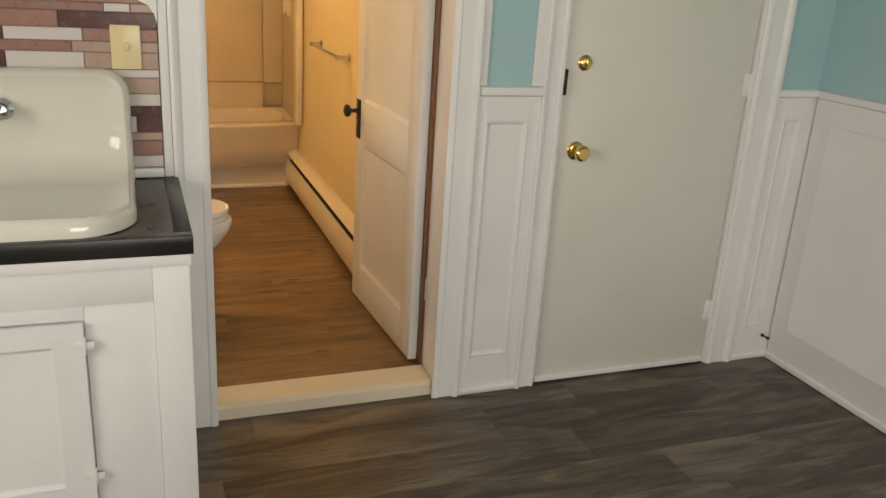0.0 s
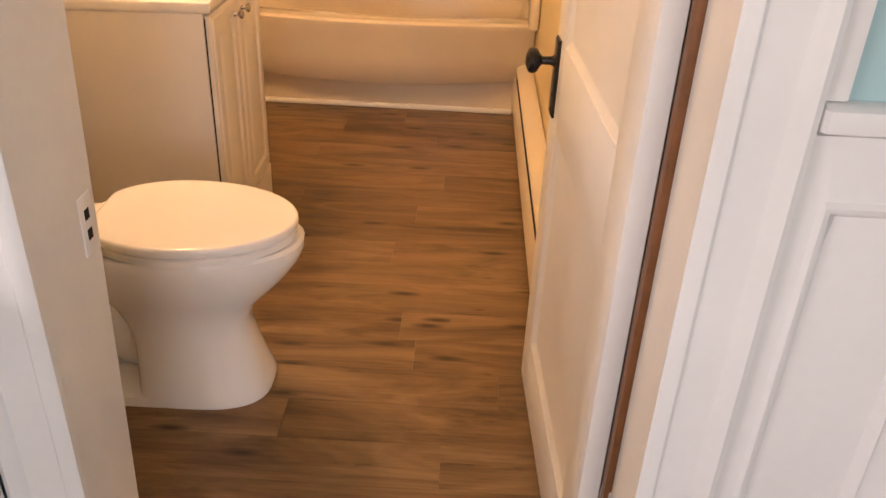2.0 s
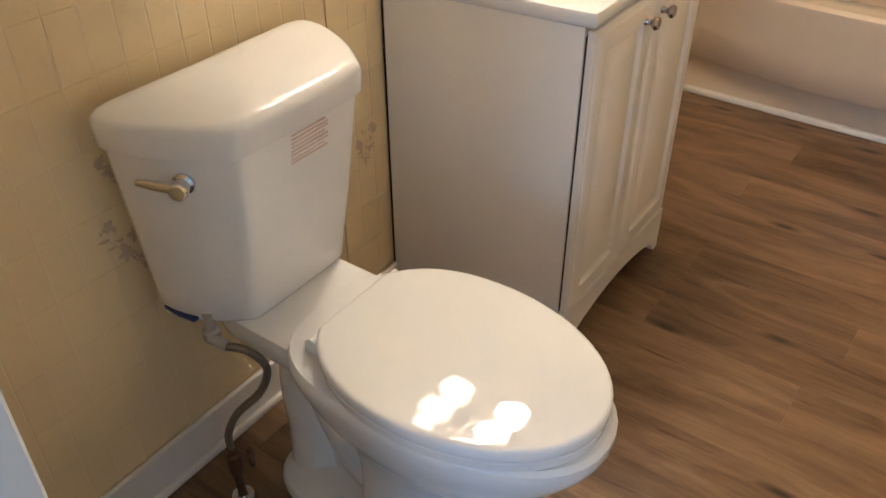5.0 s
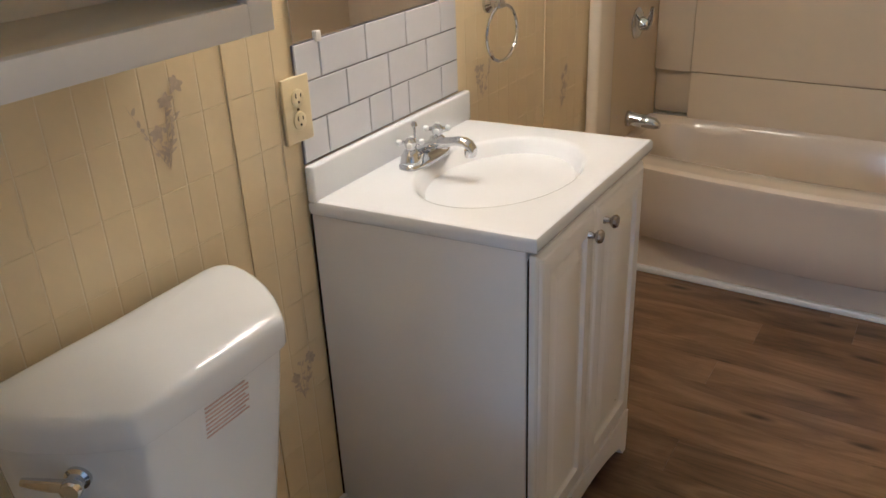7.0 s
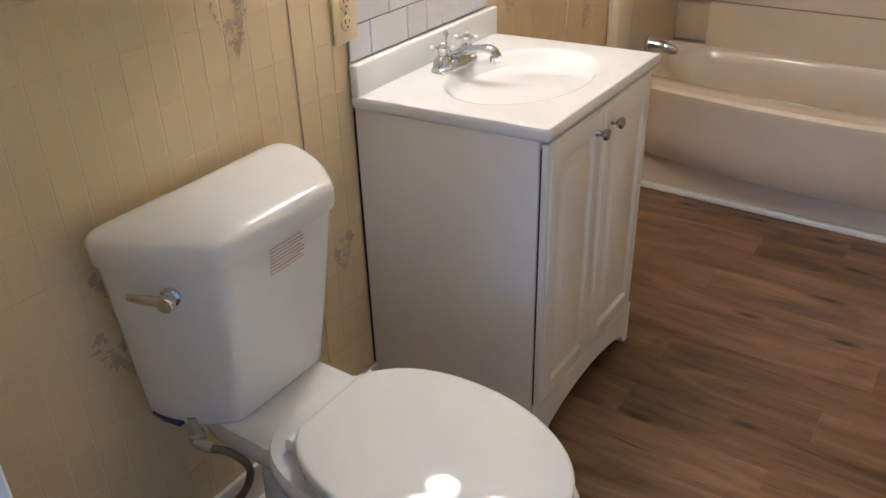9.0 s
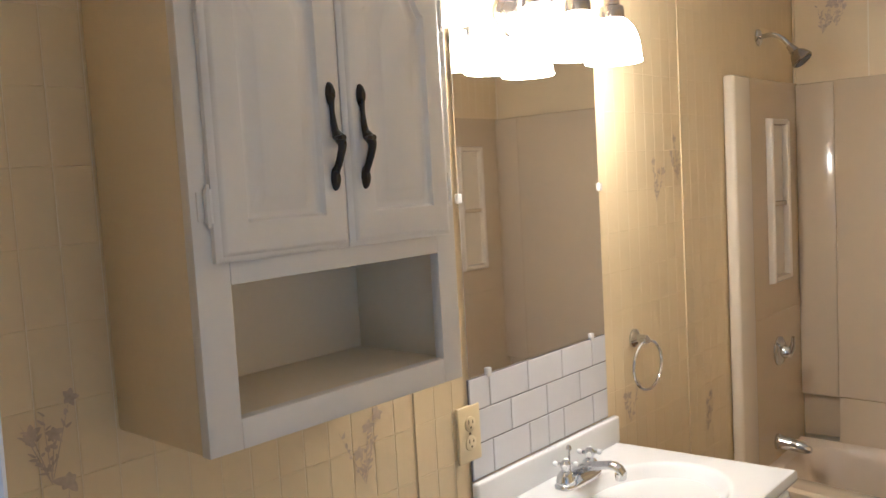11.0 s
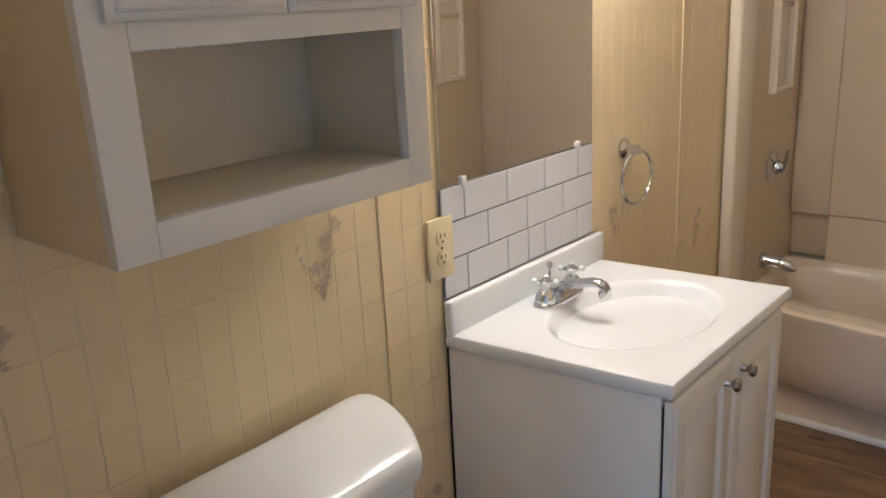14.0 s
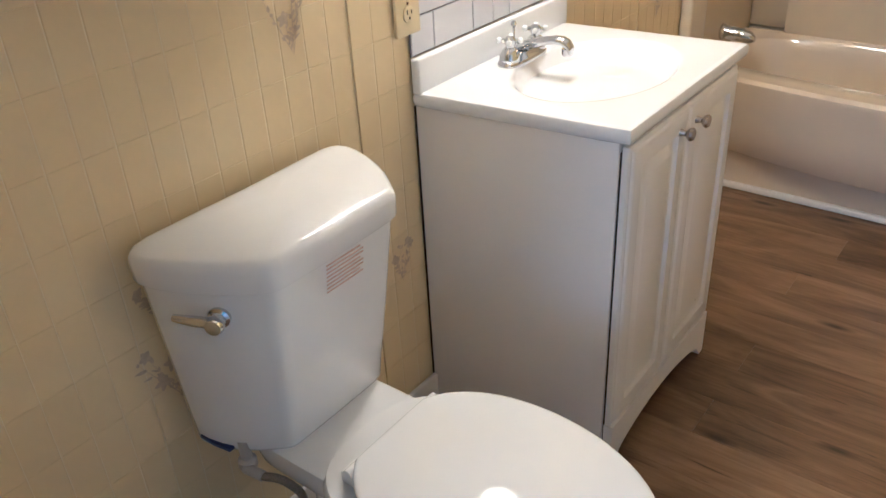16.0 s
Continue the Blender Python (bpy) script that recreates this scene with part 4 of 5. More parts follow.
supply = thing("water_supply_line", (0.15, 0.672, 0), "braided steel supply line with old floor valve", "supply line")
part("floor_flange", lathe([(0.028, 0), (0.028, 0.004), (0.022, 0.016), (0.012, 0.02), (0.012, 0.024)], (0.152, 0.672, 0.0005)), CHROME, supply, "chrome floor flange")
part("riser", tube([(0.152, 0.672, 0.01), (0.150, 0.672, 0.10)], 0.009, 10, 1), OLD_METAL, supply)
valve = part("valve_body", lathe([(0.012, 0), (0.014, 0.01), (0.014, 0.05), (0.010, 0.055), (0.010, 0.07)], (0.150, 0.672, 0.085)), OLD_METAL, supply, "tarnished brass stop valve")
part("valve_handle", lathe([(0.005, 0), (0.005, 0.014), (0.019, 0.016), (0.021, 0.020), (0.019, 0.025), (0, 0.026)], (0.158, 0.680, 0.118), (0.6, 0.75, 0.1), 14), OLD_METAL, valve)
part("hose", tube([(0.150, 0.672, 0.15), (0.150, 0.672, 0.19), (0.165, 0.690, 0.24), (0.200, 0.725, 0.29), (0.215, 0.735, 0.350), (0.195, 0.715, 0.395), (0.165, 0.695, 0.405), (0.135, 0.690, 0.410)], 0.0075, 10), STEEL_BRAID, supply)
part("hose_tag", tube([(0.17, 0.697, 0.405), (0.135, 0.690, 0.410)], 0.0095, 10, 1), TAG, supply, "grey plastic hose tag")
part("tank_nut", lathe([(0.014, 0), (0.016, 0.006), (0.016, 0.02), (0.010, 0.024), (0.010, 0.062)], (0.130, 0.700, 0.400)), TAG, supply, "grey plastic tank nut")

# ---- vanity ----
vanity = thing("vanity_cabinet", (0.23, 1.66, 0), "white two-door vanity cabinet with arched toe", "vanity")
BASE[(vanity.name, "skew")] = True        # the cabinet stands slightly out of square
VY0, VY1, VX, VZ = 1.393, 1.938, 0.446, 0.806
part("side_panel", boxes((0.004, VX, VY0, VY0 + 0.012, 0.0, VZ), bevel=0.001), VANITY_SIDE, vanity)
part("side_panel", boxes((0.004, VX, VY1 - 0.012, VY1, 0.0, VZ), bevel=0.001), VANITY_SIDE, vanity)
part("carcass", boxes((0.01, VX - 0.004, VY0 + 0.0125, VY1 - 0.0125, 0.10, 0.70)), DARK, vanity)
# dark sheet that paints the shade seen between the doors
part("gap_shade", boxes((VX - 0.003, VX + 0.0028, VY0 + 0.006, VY1 - 0.006, 0.03, VZ - 0.02)), DARK, vanity, "dark sheet put in for the shade in the door gaps")
part("top_rail", boxes((VX - 0.004, VX - 0.0035, VY0 + 0.0125, VY1 - 0.0125, 0.78, VZ)), VANITY, vanity)
n = 24
curve = []
for k in range(n + 1):
    y = VY0 + 0.003 + (VY1 - VY0 - 0.006) * k / n
    s = (y - VY0) / (VY1 - VY0)
    if s < 0.07 or s > 0.93:
        z = 0.0
    else:
        q = (s - 0.07) / 0.86
        z = 0.022 + 0.05 * math.sin(math.pi * q) ** 0.6
    curve.append((y, z))
part("arched_toe", loft([[(VX + 0.003, y, z), (VX + 0.024, y, z), (VX + 0.024, y, 0.128), (VX + 0.003, y, 0.128)] for y, z in curve]), VANITY, vanity)
on_front = lambda u, v, h: (VX + 0.005 + h, u, v)
VM = 1.655
for y0, y1, ky in ((VY0 + 0.004, VM - 0.0015, VM - 0.040), (VM + 0.0015, VY1 - 0.004, VM + 0.040)):
    door = part("door", framed_panel(y0, y1, 0.131, 0.799, 0.020, lambda i, a=y0, b=y1: rect(a + 0.045, b - 0.045, 0.180, 0.750, i), on_front, 0.010), VANITY, vanity)
    part("knob", lathe([(0.008, 0), (0.006, 0.008), (0.006, 0.012), (0.012, 0.017), (0.0145, 0.022), (0.012, 0.027), (0, 0.029)], (VX + 0.025, ky, 0.752), (1, 0, 0), 16), NICKEL, door, "brushed nickel knob")
# a shadow modelled as a dark strip where the side meets the wall
part("wall_shade_strip", boxes((0.0, 0.004, VY0 - 0.001, VY0 + 0.004, 0.02, VZ)), DARK, vanity, "dark strip painted in for the shadow at the wall")

vanity_top = thing("washbasin", (0.23, 1.66, VZ), "white cultured marble vanity top with oval basin", "sink")
BASE[(vanity_top.name, "skew")] = True
TX, TY0, TY1, TZ = 0.470, 1.386, 1.975, 0.838
BCX, BCY, BRX, BRY = 0.255, 1.682, 0.148, 0.205


def slab_rings():
    """Slab edge to basin bottom; angles run through the slab's corners."""
    corners = [math.atan2(v - BCY, u - BCX) % (2 * math.pi) for u, v in rect(0.004, TX, TY0, TY1)]
    angles = sorted([2 * math.pi * k / 60 for k in range(60)] + corners)

    def ring_of(poly_inset, z):
        poly = rect(0.004, TX, TY0, TY1, poly_inset)
        return [(BCX + ray_out(poly, (BCX, BCY), a) * math.cos(a), BCY + ray_out(poly, (BCX, BCY), a) * math.sin(a), z) for a in angles]

    def bowl(f, z, dx=0.0):
        return [(BCX + dx + BRX * f * math.cos(a), BCY + BRY * f * math.sin(a), z) for a in angles]

    return [ring_of(0.006, VZ + 0.0005), ring_of(0.002, VZ + 0.004), ring_of(0.0, VZ + 0.012), ring_of(0.0, TZ - 0.008), ring_of(0.003, TZ - 0.002), ring_of(0.009, TZ), ring_of(0.014, TZ), bowl(1.12, TZ), bowl(1.09, TZ - 0.0006), bowl(1.06, TZ - 0.0022)] + [bowl(f, TZ - 0.004 - 0.118 * (1 - (f / 1.04) ** 2) ** 0.9) for f in (1.03, 1.0, 0.95, 0.88, 0.8, 0.7, 0.6, 0.5, 0.4, 0.3, 0.2, 0.1)]


part("slab_and_basin", loft(slab_rings()), MARBLE, vanity_top)
part("backsplash", boxes((0.002, 0.022, TY0 - 0.001, 1.982, TZ - 0.005, 0.908), bevel=0.006, segments=3), MARBLE, vanity_top)
part("drain", lathe([(0.024, 0.0), (0.022, 0.003), (0.015, 0.001), (0, 0.001)], (BCX, BCY, TZ - 0.1215)), CHROME, vanity_top, "chrome drain ring")

faucet = thing("bathroom_faucet", (0.075, 1.655, TZ), "chrome two-handle basin faucet with cross handles", "faucet")
FY = 1.642
part("base_plate", loft([[(0.082 + rx * math.copysign(abs(math.cos(a)) ** 0.6, math.cos(a)), FY + ry * math.copysign(abs(math.sin(a)) ** 0.75, math.sin(a)), TZ + h) for a in (2 * math.pi * k / 36 for k in range(36))] for rx, ry, h in ((0.029, 0.080, 0.0005), (0.029, 0.080, 0.007), (0.026, 0.077, 0.011), (0.022, 0.070, 0.013), (0.018, 0.045, 0.021), (0.012, 0.030, 0.023))]), CHROME, faucet)
part("spout", loft([[(x, FY + w * math.cos(a), TZ + z + h * math.sin(a)) for a in (2 * math.pi * k / 18 for k in range(18))] for x, w, h, z in ((0.066, 0.006, 0.006, 0.022), (0.074, 0.017, 0.013, 0.025), (0.100, 0.017, 0.013, 0.034), (0.135, 0.0145, 0.010, 0.046), (0.165, 0.014, 0.0095, 0.053), (0.183, 0.014, 0.010, 0.053), (0.196, 0.014, 0.012, 0.046), (0.204, 0.013, 0.010, 0.036), (0.205, 0.010, 0.006, 0.030))]), CHROME, faucet)
part("aerator", lathe([(0.0115, 0.0), (0.0115, -0.014), (0.0095, -0.016), (0, -0.016)], (0.193, FY, TZ + 0.038), sides=18), CHROME, faucet)
part("lift_rod", merge(tube([(0.058, FY, TZ + 0.012), (0.058, FY, TZ + 0.068)], 0.0028, 8, 1), lathe([(0.003, 0), (0.007, 0.006), (0.0045, 0.014), (0, 0.015)], (0.058, FY, TZ + 0.066), sides=12)), CHROME, faucet)
for s in (-1, 1):
    stem = part("handle_stem", lathe([(0.0235, 0), (0.0235, 0.004), (0.021, 0.016), (0.015, 0.026), (0.010, 0.030), (0.010, 0.034), (0.013, 0.038), (0.013, 0.046), (0.008, 0.052), (0, 0.053)], (0.082, FY + s * 0.052, TZ + 0.010), sides=20), CHROME, faucet)
    c = Vector((0.082, FY + s * 0.052, TZ + 0.052))
    for k in range(4):
        a = 0.5 + k * math.pi / 2
        d = Vector((math.cos(a), math.sin(a), 0.10))
        part("cross_arm", tube([c + d * 0.006, c + d * 0.018], [0.005, 0.0045], 8, 2), CHROME, stem)
        part("arm_tip", lathe([(0.0045, 0), (0.0065, 0.003), (0.0068, 0.007), (0.0045, 0.011), (0, 0.012)], c + d * 0.018, d, 10), SEAT, stem, "white porcelain tip")

# subway tile backsplash under the mirror
tile_back = setting("tile_backsplash", boxes((0.0, 0.0035, 1.352, 1.915, 0.909, 1.132)), GROUT, "white subway tile backsplash behind the vanity", "backsplash")
TILES = {}


def plate_piece(name, parent, material, size, at, bevel=0.0012):
    """A thin bevelled piece facing +x; alike pieces share a mesh."""
    key = (name, material.name, tuple(round(v, 4) for v in size))
    if key not in TILES:
        sx, sy, sz = size
        TILES[key] = mesh_of(name, loft([[(0, -sy / 2, -sz / 2), (0, sy / 2, -sz / 2), (0, sy / 2, sz / 2), (0, -sy / 2, sz / 2)], [(sx - bevel, -sy / 2, -sz / 2), (sx - bevel, sy / 2, -sz / 2), (sx - bevel, sy / 2, sz / 2), (sx - bevel, -sy / 2, sz / 2)],
                                         [(sx, bevel - sy / 2, bevel - sz / 2), (sx, sy / 2 - bevel, bevel - sz / 2), (sx, sy / 2 - bevel, sz / 2 - bevel), (sx, bevel - sy / 2, sz / 2 - bevel)]], False, True), material)
    ob = new(name, TILES[key])
    ob.parent = parent
    ob.location = Vector(at) - BASE[parent.name]
    return ob


for z0, z1, joints in ((0.911, 0.986, (1.352, 1.426, 1.563, 1.640, 1.706, 1.841, 1.915)), (0.988, 1.060, (1.352, 1.497, 1.638, 1.783, 1.915)), (1.062, 1.132, (1.352, 1.423, 1.566, 1.708, 1.846, 1.915))):
    for y0, y1 in zip(joints, joints[1:]):
        plate_piece("tile", tile_back, SUBWAY, (0.0025, y1 - y0 - 0.003, z1 - z0 - 0.001), (0.0035, (y0 + y1) / 2, (z0 + z1) / 2))

mirror = thing("wall_mirror", (0.004, 1.634, 1.135), "frameless wall mirror held by clear clips", "mirror")
part("glass", boxes((0.0005, 0.0055, 1.354, 1.913, 1.135, 1.872), bevel=0.0006, segments=1), MIRROR, mirror)
for y, z in ((1.42, 1.137), (1.846, 1.137), (1.915, 1.52), (1.352, 1.52), (1.42, 1.871), (1.846, 1.871)):
    part("clip", boxes((0.0005, 0.011, y - 0.007, y + 0.007, z - 0.010, z + 0.010), bevel=0.002), CLEAR, mirror, "clear plastic clip")

outlet = thing("wall_outlet", (0.004, 1.345, 1.02), "ivory duplex wall outlet", "outlet")
part("cover_plate", boxes((0.0, 0.008, 1.309, 1.382, 0.957, 1.079), bevel=0.003, segments=3), IVORY, outlet)
for z in (0.998, 1.040):
    face = part("socket", lathe([(0.0165, 0), (0.0165, 0.0025), (0.015, 0.0035), (0, 0.0035)], (0.008, 1.3455, z), (1, 0, 0), 20), IVORY, outlet)
    for dy, h in ((-0.0065, 0.0045), (0.0065, 0.0035)):
        part("slot", boxes((0.0113, 0.0119, 1.3455 + dy - 0.0012, 1.3455 + dy + 0.0012, z + 0.001, z + 0.001 + 2 * h)), DARK, face)
    part("slot", lathe([(0.0024, 0), (0.0024, 0.0006)], (0.0113, 1.3455, z - 0.007), (1, 0, 0), 10), DARK, face)
part("screw", lathe([(0.003, 0), (0.0025, 0.001), (0, 0.0012)], (0.008, 1.3455, 1.019), (1, 0, 0), 10), OLD_METAL, outlet)

towel_ring = thing("towel_ring", (0.03, 2.075, 1.09), "chrome towel ring on the wall", "towel ring")
part("mount", merge(lathe([(0.026, 0), (0.026, 0.006), (0.018, 0.012), (0.012, 0.016), (0.012, 0.04), (0, 0.043)], (0.0, 2.075, 1.092), (1, 0, 0), 20), boxes((0.026, 0.044, 2.06, 2.09, 1.08, 1.096), bevel=0.004)), CHROME, towel_ring)
circle = [(0.036 + 0.006 * math.sin(a), 2.083 + 0.068 * math.sin(a), 1.018 + 0.068 * math.cos(a)) for a in (2 * math.pi * k / 24 for k in range(25))]
part("ring", tube(circle, 0.0042, 8, 2), CHROME, towel_ring)

# ---- wall cabinet over the toilet ----
cabinet = thing("wall_cabinet", (0.12, 0.825, 1.23), "white wall cabinet with arched doors and open shelf", "cabinet")
CY0, CY1, CZ0, CZ1, CX = 0.582, 1.068, 1.23, 1.93, 0.238
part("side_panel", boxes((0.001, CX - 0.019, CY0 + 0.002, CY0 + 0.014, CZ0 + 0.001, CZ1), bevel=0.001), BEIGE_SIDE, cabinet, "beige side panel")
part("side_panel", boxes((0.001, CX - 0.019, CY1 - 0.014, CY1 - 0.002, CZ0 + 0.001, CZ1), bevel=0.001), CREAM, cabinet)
part("bottom_board", boxes((0.001, CX - 0.019, CY0 + 0.0145, CY1 - 0.0145, CZ0 + 0.012, CZ0 + 0.034)), CREAM, cabinet, "cream lining board")
part("shelf_board", boxes((0.001, CX - 0.019, CY0 + 0.0145, CY1 - 0.0145, 1.447, 1.463)), CREAM, cabinet, "cream lining board")
part("top_board", boxes((0.001, CX - 0.019, CY0 + 0.0145, CY1 - 0.0145, CZ1 - 0.02, CZ1 - 0.002)), WHITE_BATH, cabinet)
part("back_board", boxes((0.001, 0.006, CY0 + 0.0145, CY1 - 0.0145, CZ0 + 0.0345, 1.4465)), CREAM, cabinet, "cream lining board")
frame_spans = ((CY0, 0.632, CZ0, CZ1), (1.024, CY1, CZ0, CZ1))
for y0, y1, z0, z1 in frame_spans:
    part("face_stile", boxes((CX - 0.0185, CX, y0, y1, z0, z1), bevel=0.0015), WHITE_BATH, cabinet)
for z0, z1 in ((CZ0, 1.270), (1.444, 1.49), (1.88, CZ1)):
    part("face_rail", boxes((CX - 0.0185, CX, 0.6322, 1.0238, z0, z1), bevel=0.001), WHITE_BATH, cabinet)
on_cab = lambda u, v, h: (CX + 0.001 + h, u, v)
for y0, y1, hy, hinge_y in ((0.607, 0.8265, 0.800, 0.603), (0.829, 1.046, 0.857, 1.050)):
    door = part("door", framed_panel(y0, y1, 1.473, 1.904, 0.017, lambda i, a=y0, b=y1: arched(a + 0.045, b - 0.045, 1.522, 1.866, 0.052, i), on_cab, 0.009), WHITE_BATH, cabinet)
    x = CX + 0.018
    pull = part("pull_handle", merge(tube([(x + 0.004, hy, 1.690), (x + 0.0045, hy, 1.663), (x + 0.006, hy + 0.001, 1.640), (x + 0.011, hy + 0.001, 1.630)], [0.0052, 0.0036, 0.0052, 0.0068], 10), tube([(x + 0.009, hy + 0.001, 1.632), (x + 0.016, hy + 0.002, 1.624), (x + 0.018, hy + 0.002, 1.614), (x + 0.012, hy + 0.001, 1.596), (x + 0.005, hy, 1.580), (x + 0.004, hy, 1.568)], [0.0075, 0.0076, 0.0060, 0.0054, 0.005, 0.006], 10)), IRON, door, "black iron pull handle")
    for z in (1.688, 1.571):
        part("pull_foot", loft([[(x + d, hy + w * math.cos(a), z + h * math.sin(a)) for a in (2 * math.pi * k / 12 for k in range(12))] for d, w, h in ((0.0005, 0.0070, 0.017), (0.005, 0.0066, 0.015), (0.009, 0.004, 0.009))]), IRON, pull)
    part("thumb_tab", loft([[(x + 0.012 + d, hy + 0.001 + w * math.cos(a), 1.627 + 0.004 * math.sin(a)) for a in (2 * math.pi * k / 10 for k in range(10))] for d, w in ((0.0, 0.008), (0.008, 0.0088), (0.012, 0.005))]), IRON, pull)
    for z in (1.545, 1.825):
        part("hinge", merge(tube([(CX + 0.007, hinge_y, z - 0.021), (CX + 0.007, hinge_y, z + 0.021)], 0.0055, 8, 1), tube([(CX + 0.007, hinge_y, z - 0.027), (CX + 0.007, hinge_y, z + 0.027)], 0.003, 8, 1), boxes((CX + 0.0005, CX + 0.004, hinge_y - 0.013, hinge_y + 0.013, z - 0.018, z + 0.018), bevel=0.001)), WHITE_BATH, door, "white painted hinge")

# ---- vanity light ----
lamp = thing("vanity_light", (0.02, 1.65, 1.92), "brushed nickel three-arm vanity light with opal glass shades", "wall lamp")
PZ = 1.92
part("back_plate", loft([[(x, 1.65 + ry * math.cos(a), PZ + rz * math.sin(a)) for a in (2 * math.pi * k / 36 for k in range(36))] for x, ry, rz in ((0.001, 0.140, 0.060), (0.008, 0.140, 0.060), (0.013, 0.130, 0.052), (0.016, 0.130, 0.052), (0.021, 0.118, 0.042), (0.026, 0.10, 0.03), (0.028, 0.06, 0.018))]), NICKEL, lamp)
for y in (1.502, 1.65, 1.798):
    y_in = 1.65 + (y - 1.65) * 0.62
    part("arm", tube([(0.018, y_in, PZ), (0.045, y_in + (y - y_in) * 0.2, PZ + 0.015), (0.052, y_in + (y - y_in) * 0.35, PZ + 0.07), (0.078, y_in + (y - y_in) * 0.7, PZ + 0.122), (0.112, y_in + (y - y_in) * 0.95, PZ + 0.108), (0.130, y, PZ + 0.06), (0.130, y, PZ + 0.035)], 0.0058, 10), NICKEL, lamp)
    part("socket_cap", lathe([(0.010, 0.058), (0.018, 0.052), (0.019, 0.038), (0.027, 0.034), (0.029, 0.022), (0.029, 0.006), (0.024, 0.002)], (0.130, y, PZ - 0.012)), NICKEL, lamp)
    glass = part("shade", lathe([(0.026, 0.008), (0.036, 0.0), (0.050, -0.016), (0.059, -0.040), (0.063, -0.066), (0.065, -0.088), (0.068, -0.093), (0.066, -0.095)], (0.130, y, PZ - 0.012), sides=32, caps=False), SHADE_GLASS, lamp, "lit white opal glass shade")
    part("inner_glass", lathe([(0.066, -0.0951), (0.062, -0.088), (0.060, -0.066), (0.056, -0.04), (0.047, -0.018), (0.034, -0.004)], (0.130, y, PZ - 0.012), sides=32, caps=False), INNER_GLASS, glass)
    part("bulb", lathe([(0.0, -0.082), (0.014, -0.080), (0.024, -0.07), (0.027, -0.056), (0.021, -0.038), (0.013, -0.02), (0.013, 0.0)], (0.130, y, PZ - 0.012), sides=16), BULB, lamp, "lit bulb")

# ---- kitchen counter corner ----
counter_cab = thing("kitchen_base_cabinet", (-0.3, -0.3, KF), "white painted kitchen base cabinet with panelled doors", "cabinet")
FX, FY0 = 0.545, -0.60
part("end_panel", boxes((FX - 0.016, FX, FY0 + 0.018, -0.026, KF, 0.79), bevel=0.001), WHITE, counter_cab)
part("carcass", boxes((-1.19, FX - 0.017, FY0 + 0.0185, -0.03, KF + 0.02, 0.70)), WHITE, counter_cab)
part("face_stile", boxes((0.458, FX + 0.001, FY0, FY0 + 0.0175, KF, 0.79), bevel=0.002), WHITE, counter_cab)
part("face_rail", boxes((-1.19, 0.4578, FY0 + 0.001, FY0 + 0.0175, 0.668, 0.79), bevel=0.002), WHITE, counter_cab)
part("face_stile", boxes((0.297, 0.4578, FY0 + 0.008, FY0 + 0.0175, KF, 0.6675), bevel=0.001), WHITE, counter_cab, "flat white filler stile")
part("face_rail", boxes((-1.19, 0.2968, FY0 + 0.004, FY0 + 0.0175, KF, 0.10), bevel=0.001), WHITE, counter_cab)
part("face_rail", boxes((-1.19, 0.2968, FY0 + 0.006, FY0 + 0.0175, 0.632, 0.6675), bevel=0.001), WHITE, counter_cab)
on_kcab = lambda u, v, h: (u, FY0 + 0.004 - h, v)
for x0, x1 in ((-0.15, 0.293), (-0.60, -0.155)):
    door = part("door", relief([(rect(x0, x1, 0.105, 0.628), 0), (rect(x0, x1, 0.105, 0.628), 0.012), (rect(x0 + 0.07, x1 - 0.07, 0.175, 0.57), 0.012), (rect(x0 + 0.07, x1 - 0.07, 0.175, 0.57, 0.008), 0.004), (rect(x0 + 0.07, x1 - 0.07, 0.175, 0.57, 0.012), 0.003)], on_kcab), WHITE, counter_cab)
    for z in (0.20, 0.57):
        part("hinge", merge(boxes((x1 - 0.022, x1 + 0.022, FY0 - 0.012, FY0 - 0.008, z - 0.010, z + 0.010), bevel=0.001), tube([(x1 + 0.001, FY0 - 0.013, z - 0.024), (x1 + 0.001, FY0 - 0.013, z + 0.024)], 0.004, 8, 1)), WHITE, door, "white painted butterfly hinge")
part("top_moulding", boxes((-1.19, FX + 0.006, FY0 - 0.007, FY0 - 0.0005, 0.760, 0.789), bevel=0.002), WHITE, counter_cab)
countertop = thing("kitchen_countertop", (-0.3, -0.3, 0.80), "charcoal laminate countertop with black edge", "countertop")
part("slab", boxes((-1.195, FX - 0.0305, FY0 + 0.030, -0.003, 0.792, 0.832)), COUNTER, countertop)
part("edge_band", boxes((FX - 0.030, FX + 0.012, FY0 + 0.0300, -0.024, 0.790, 0.836), (-1.195, FX + 0.012, FY0 - 0.0105, FY0 + 0.0295, 0.790, 0.836), bevel=0.0015), COUNTER_EDGE, countertop, "black edge band")

sink = thing("kitchen_sink", (-0.3, -0.3, 0.83), "old white enamel sink with drainboard and high back", "sink")
SX0, SX1, SY0, SY1 = -0.95, 0.432, -0.585, -0.02
SINK_R, SINK_TOP, SINK_BED, SINK_BACK = 0.12, 1.160, 0.858, -0.042
RUN1, RUN2 = SINK_TOP - SINK_BED - SINK_R, SINK_R * math.pi / 2
SINK_RUN = RUN1 + RUN2 + (SINK_BACK - SINK_R - SY0)


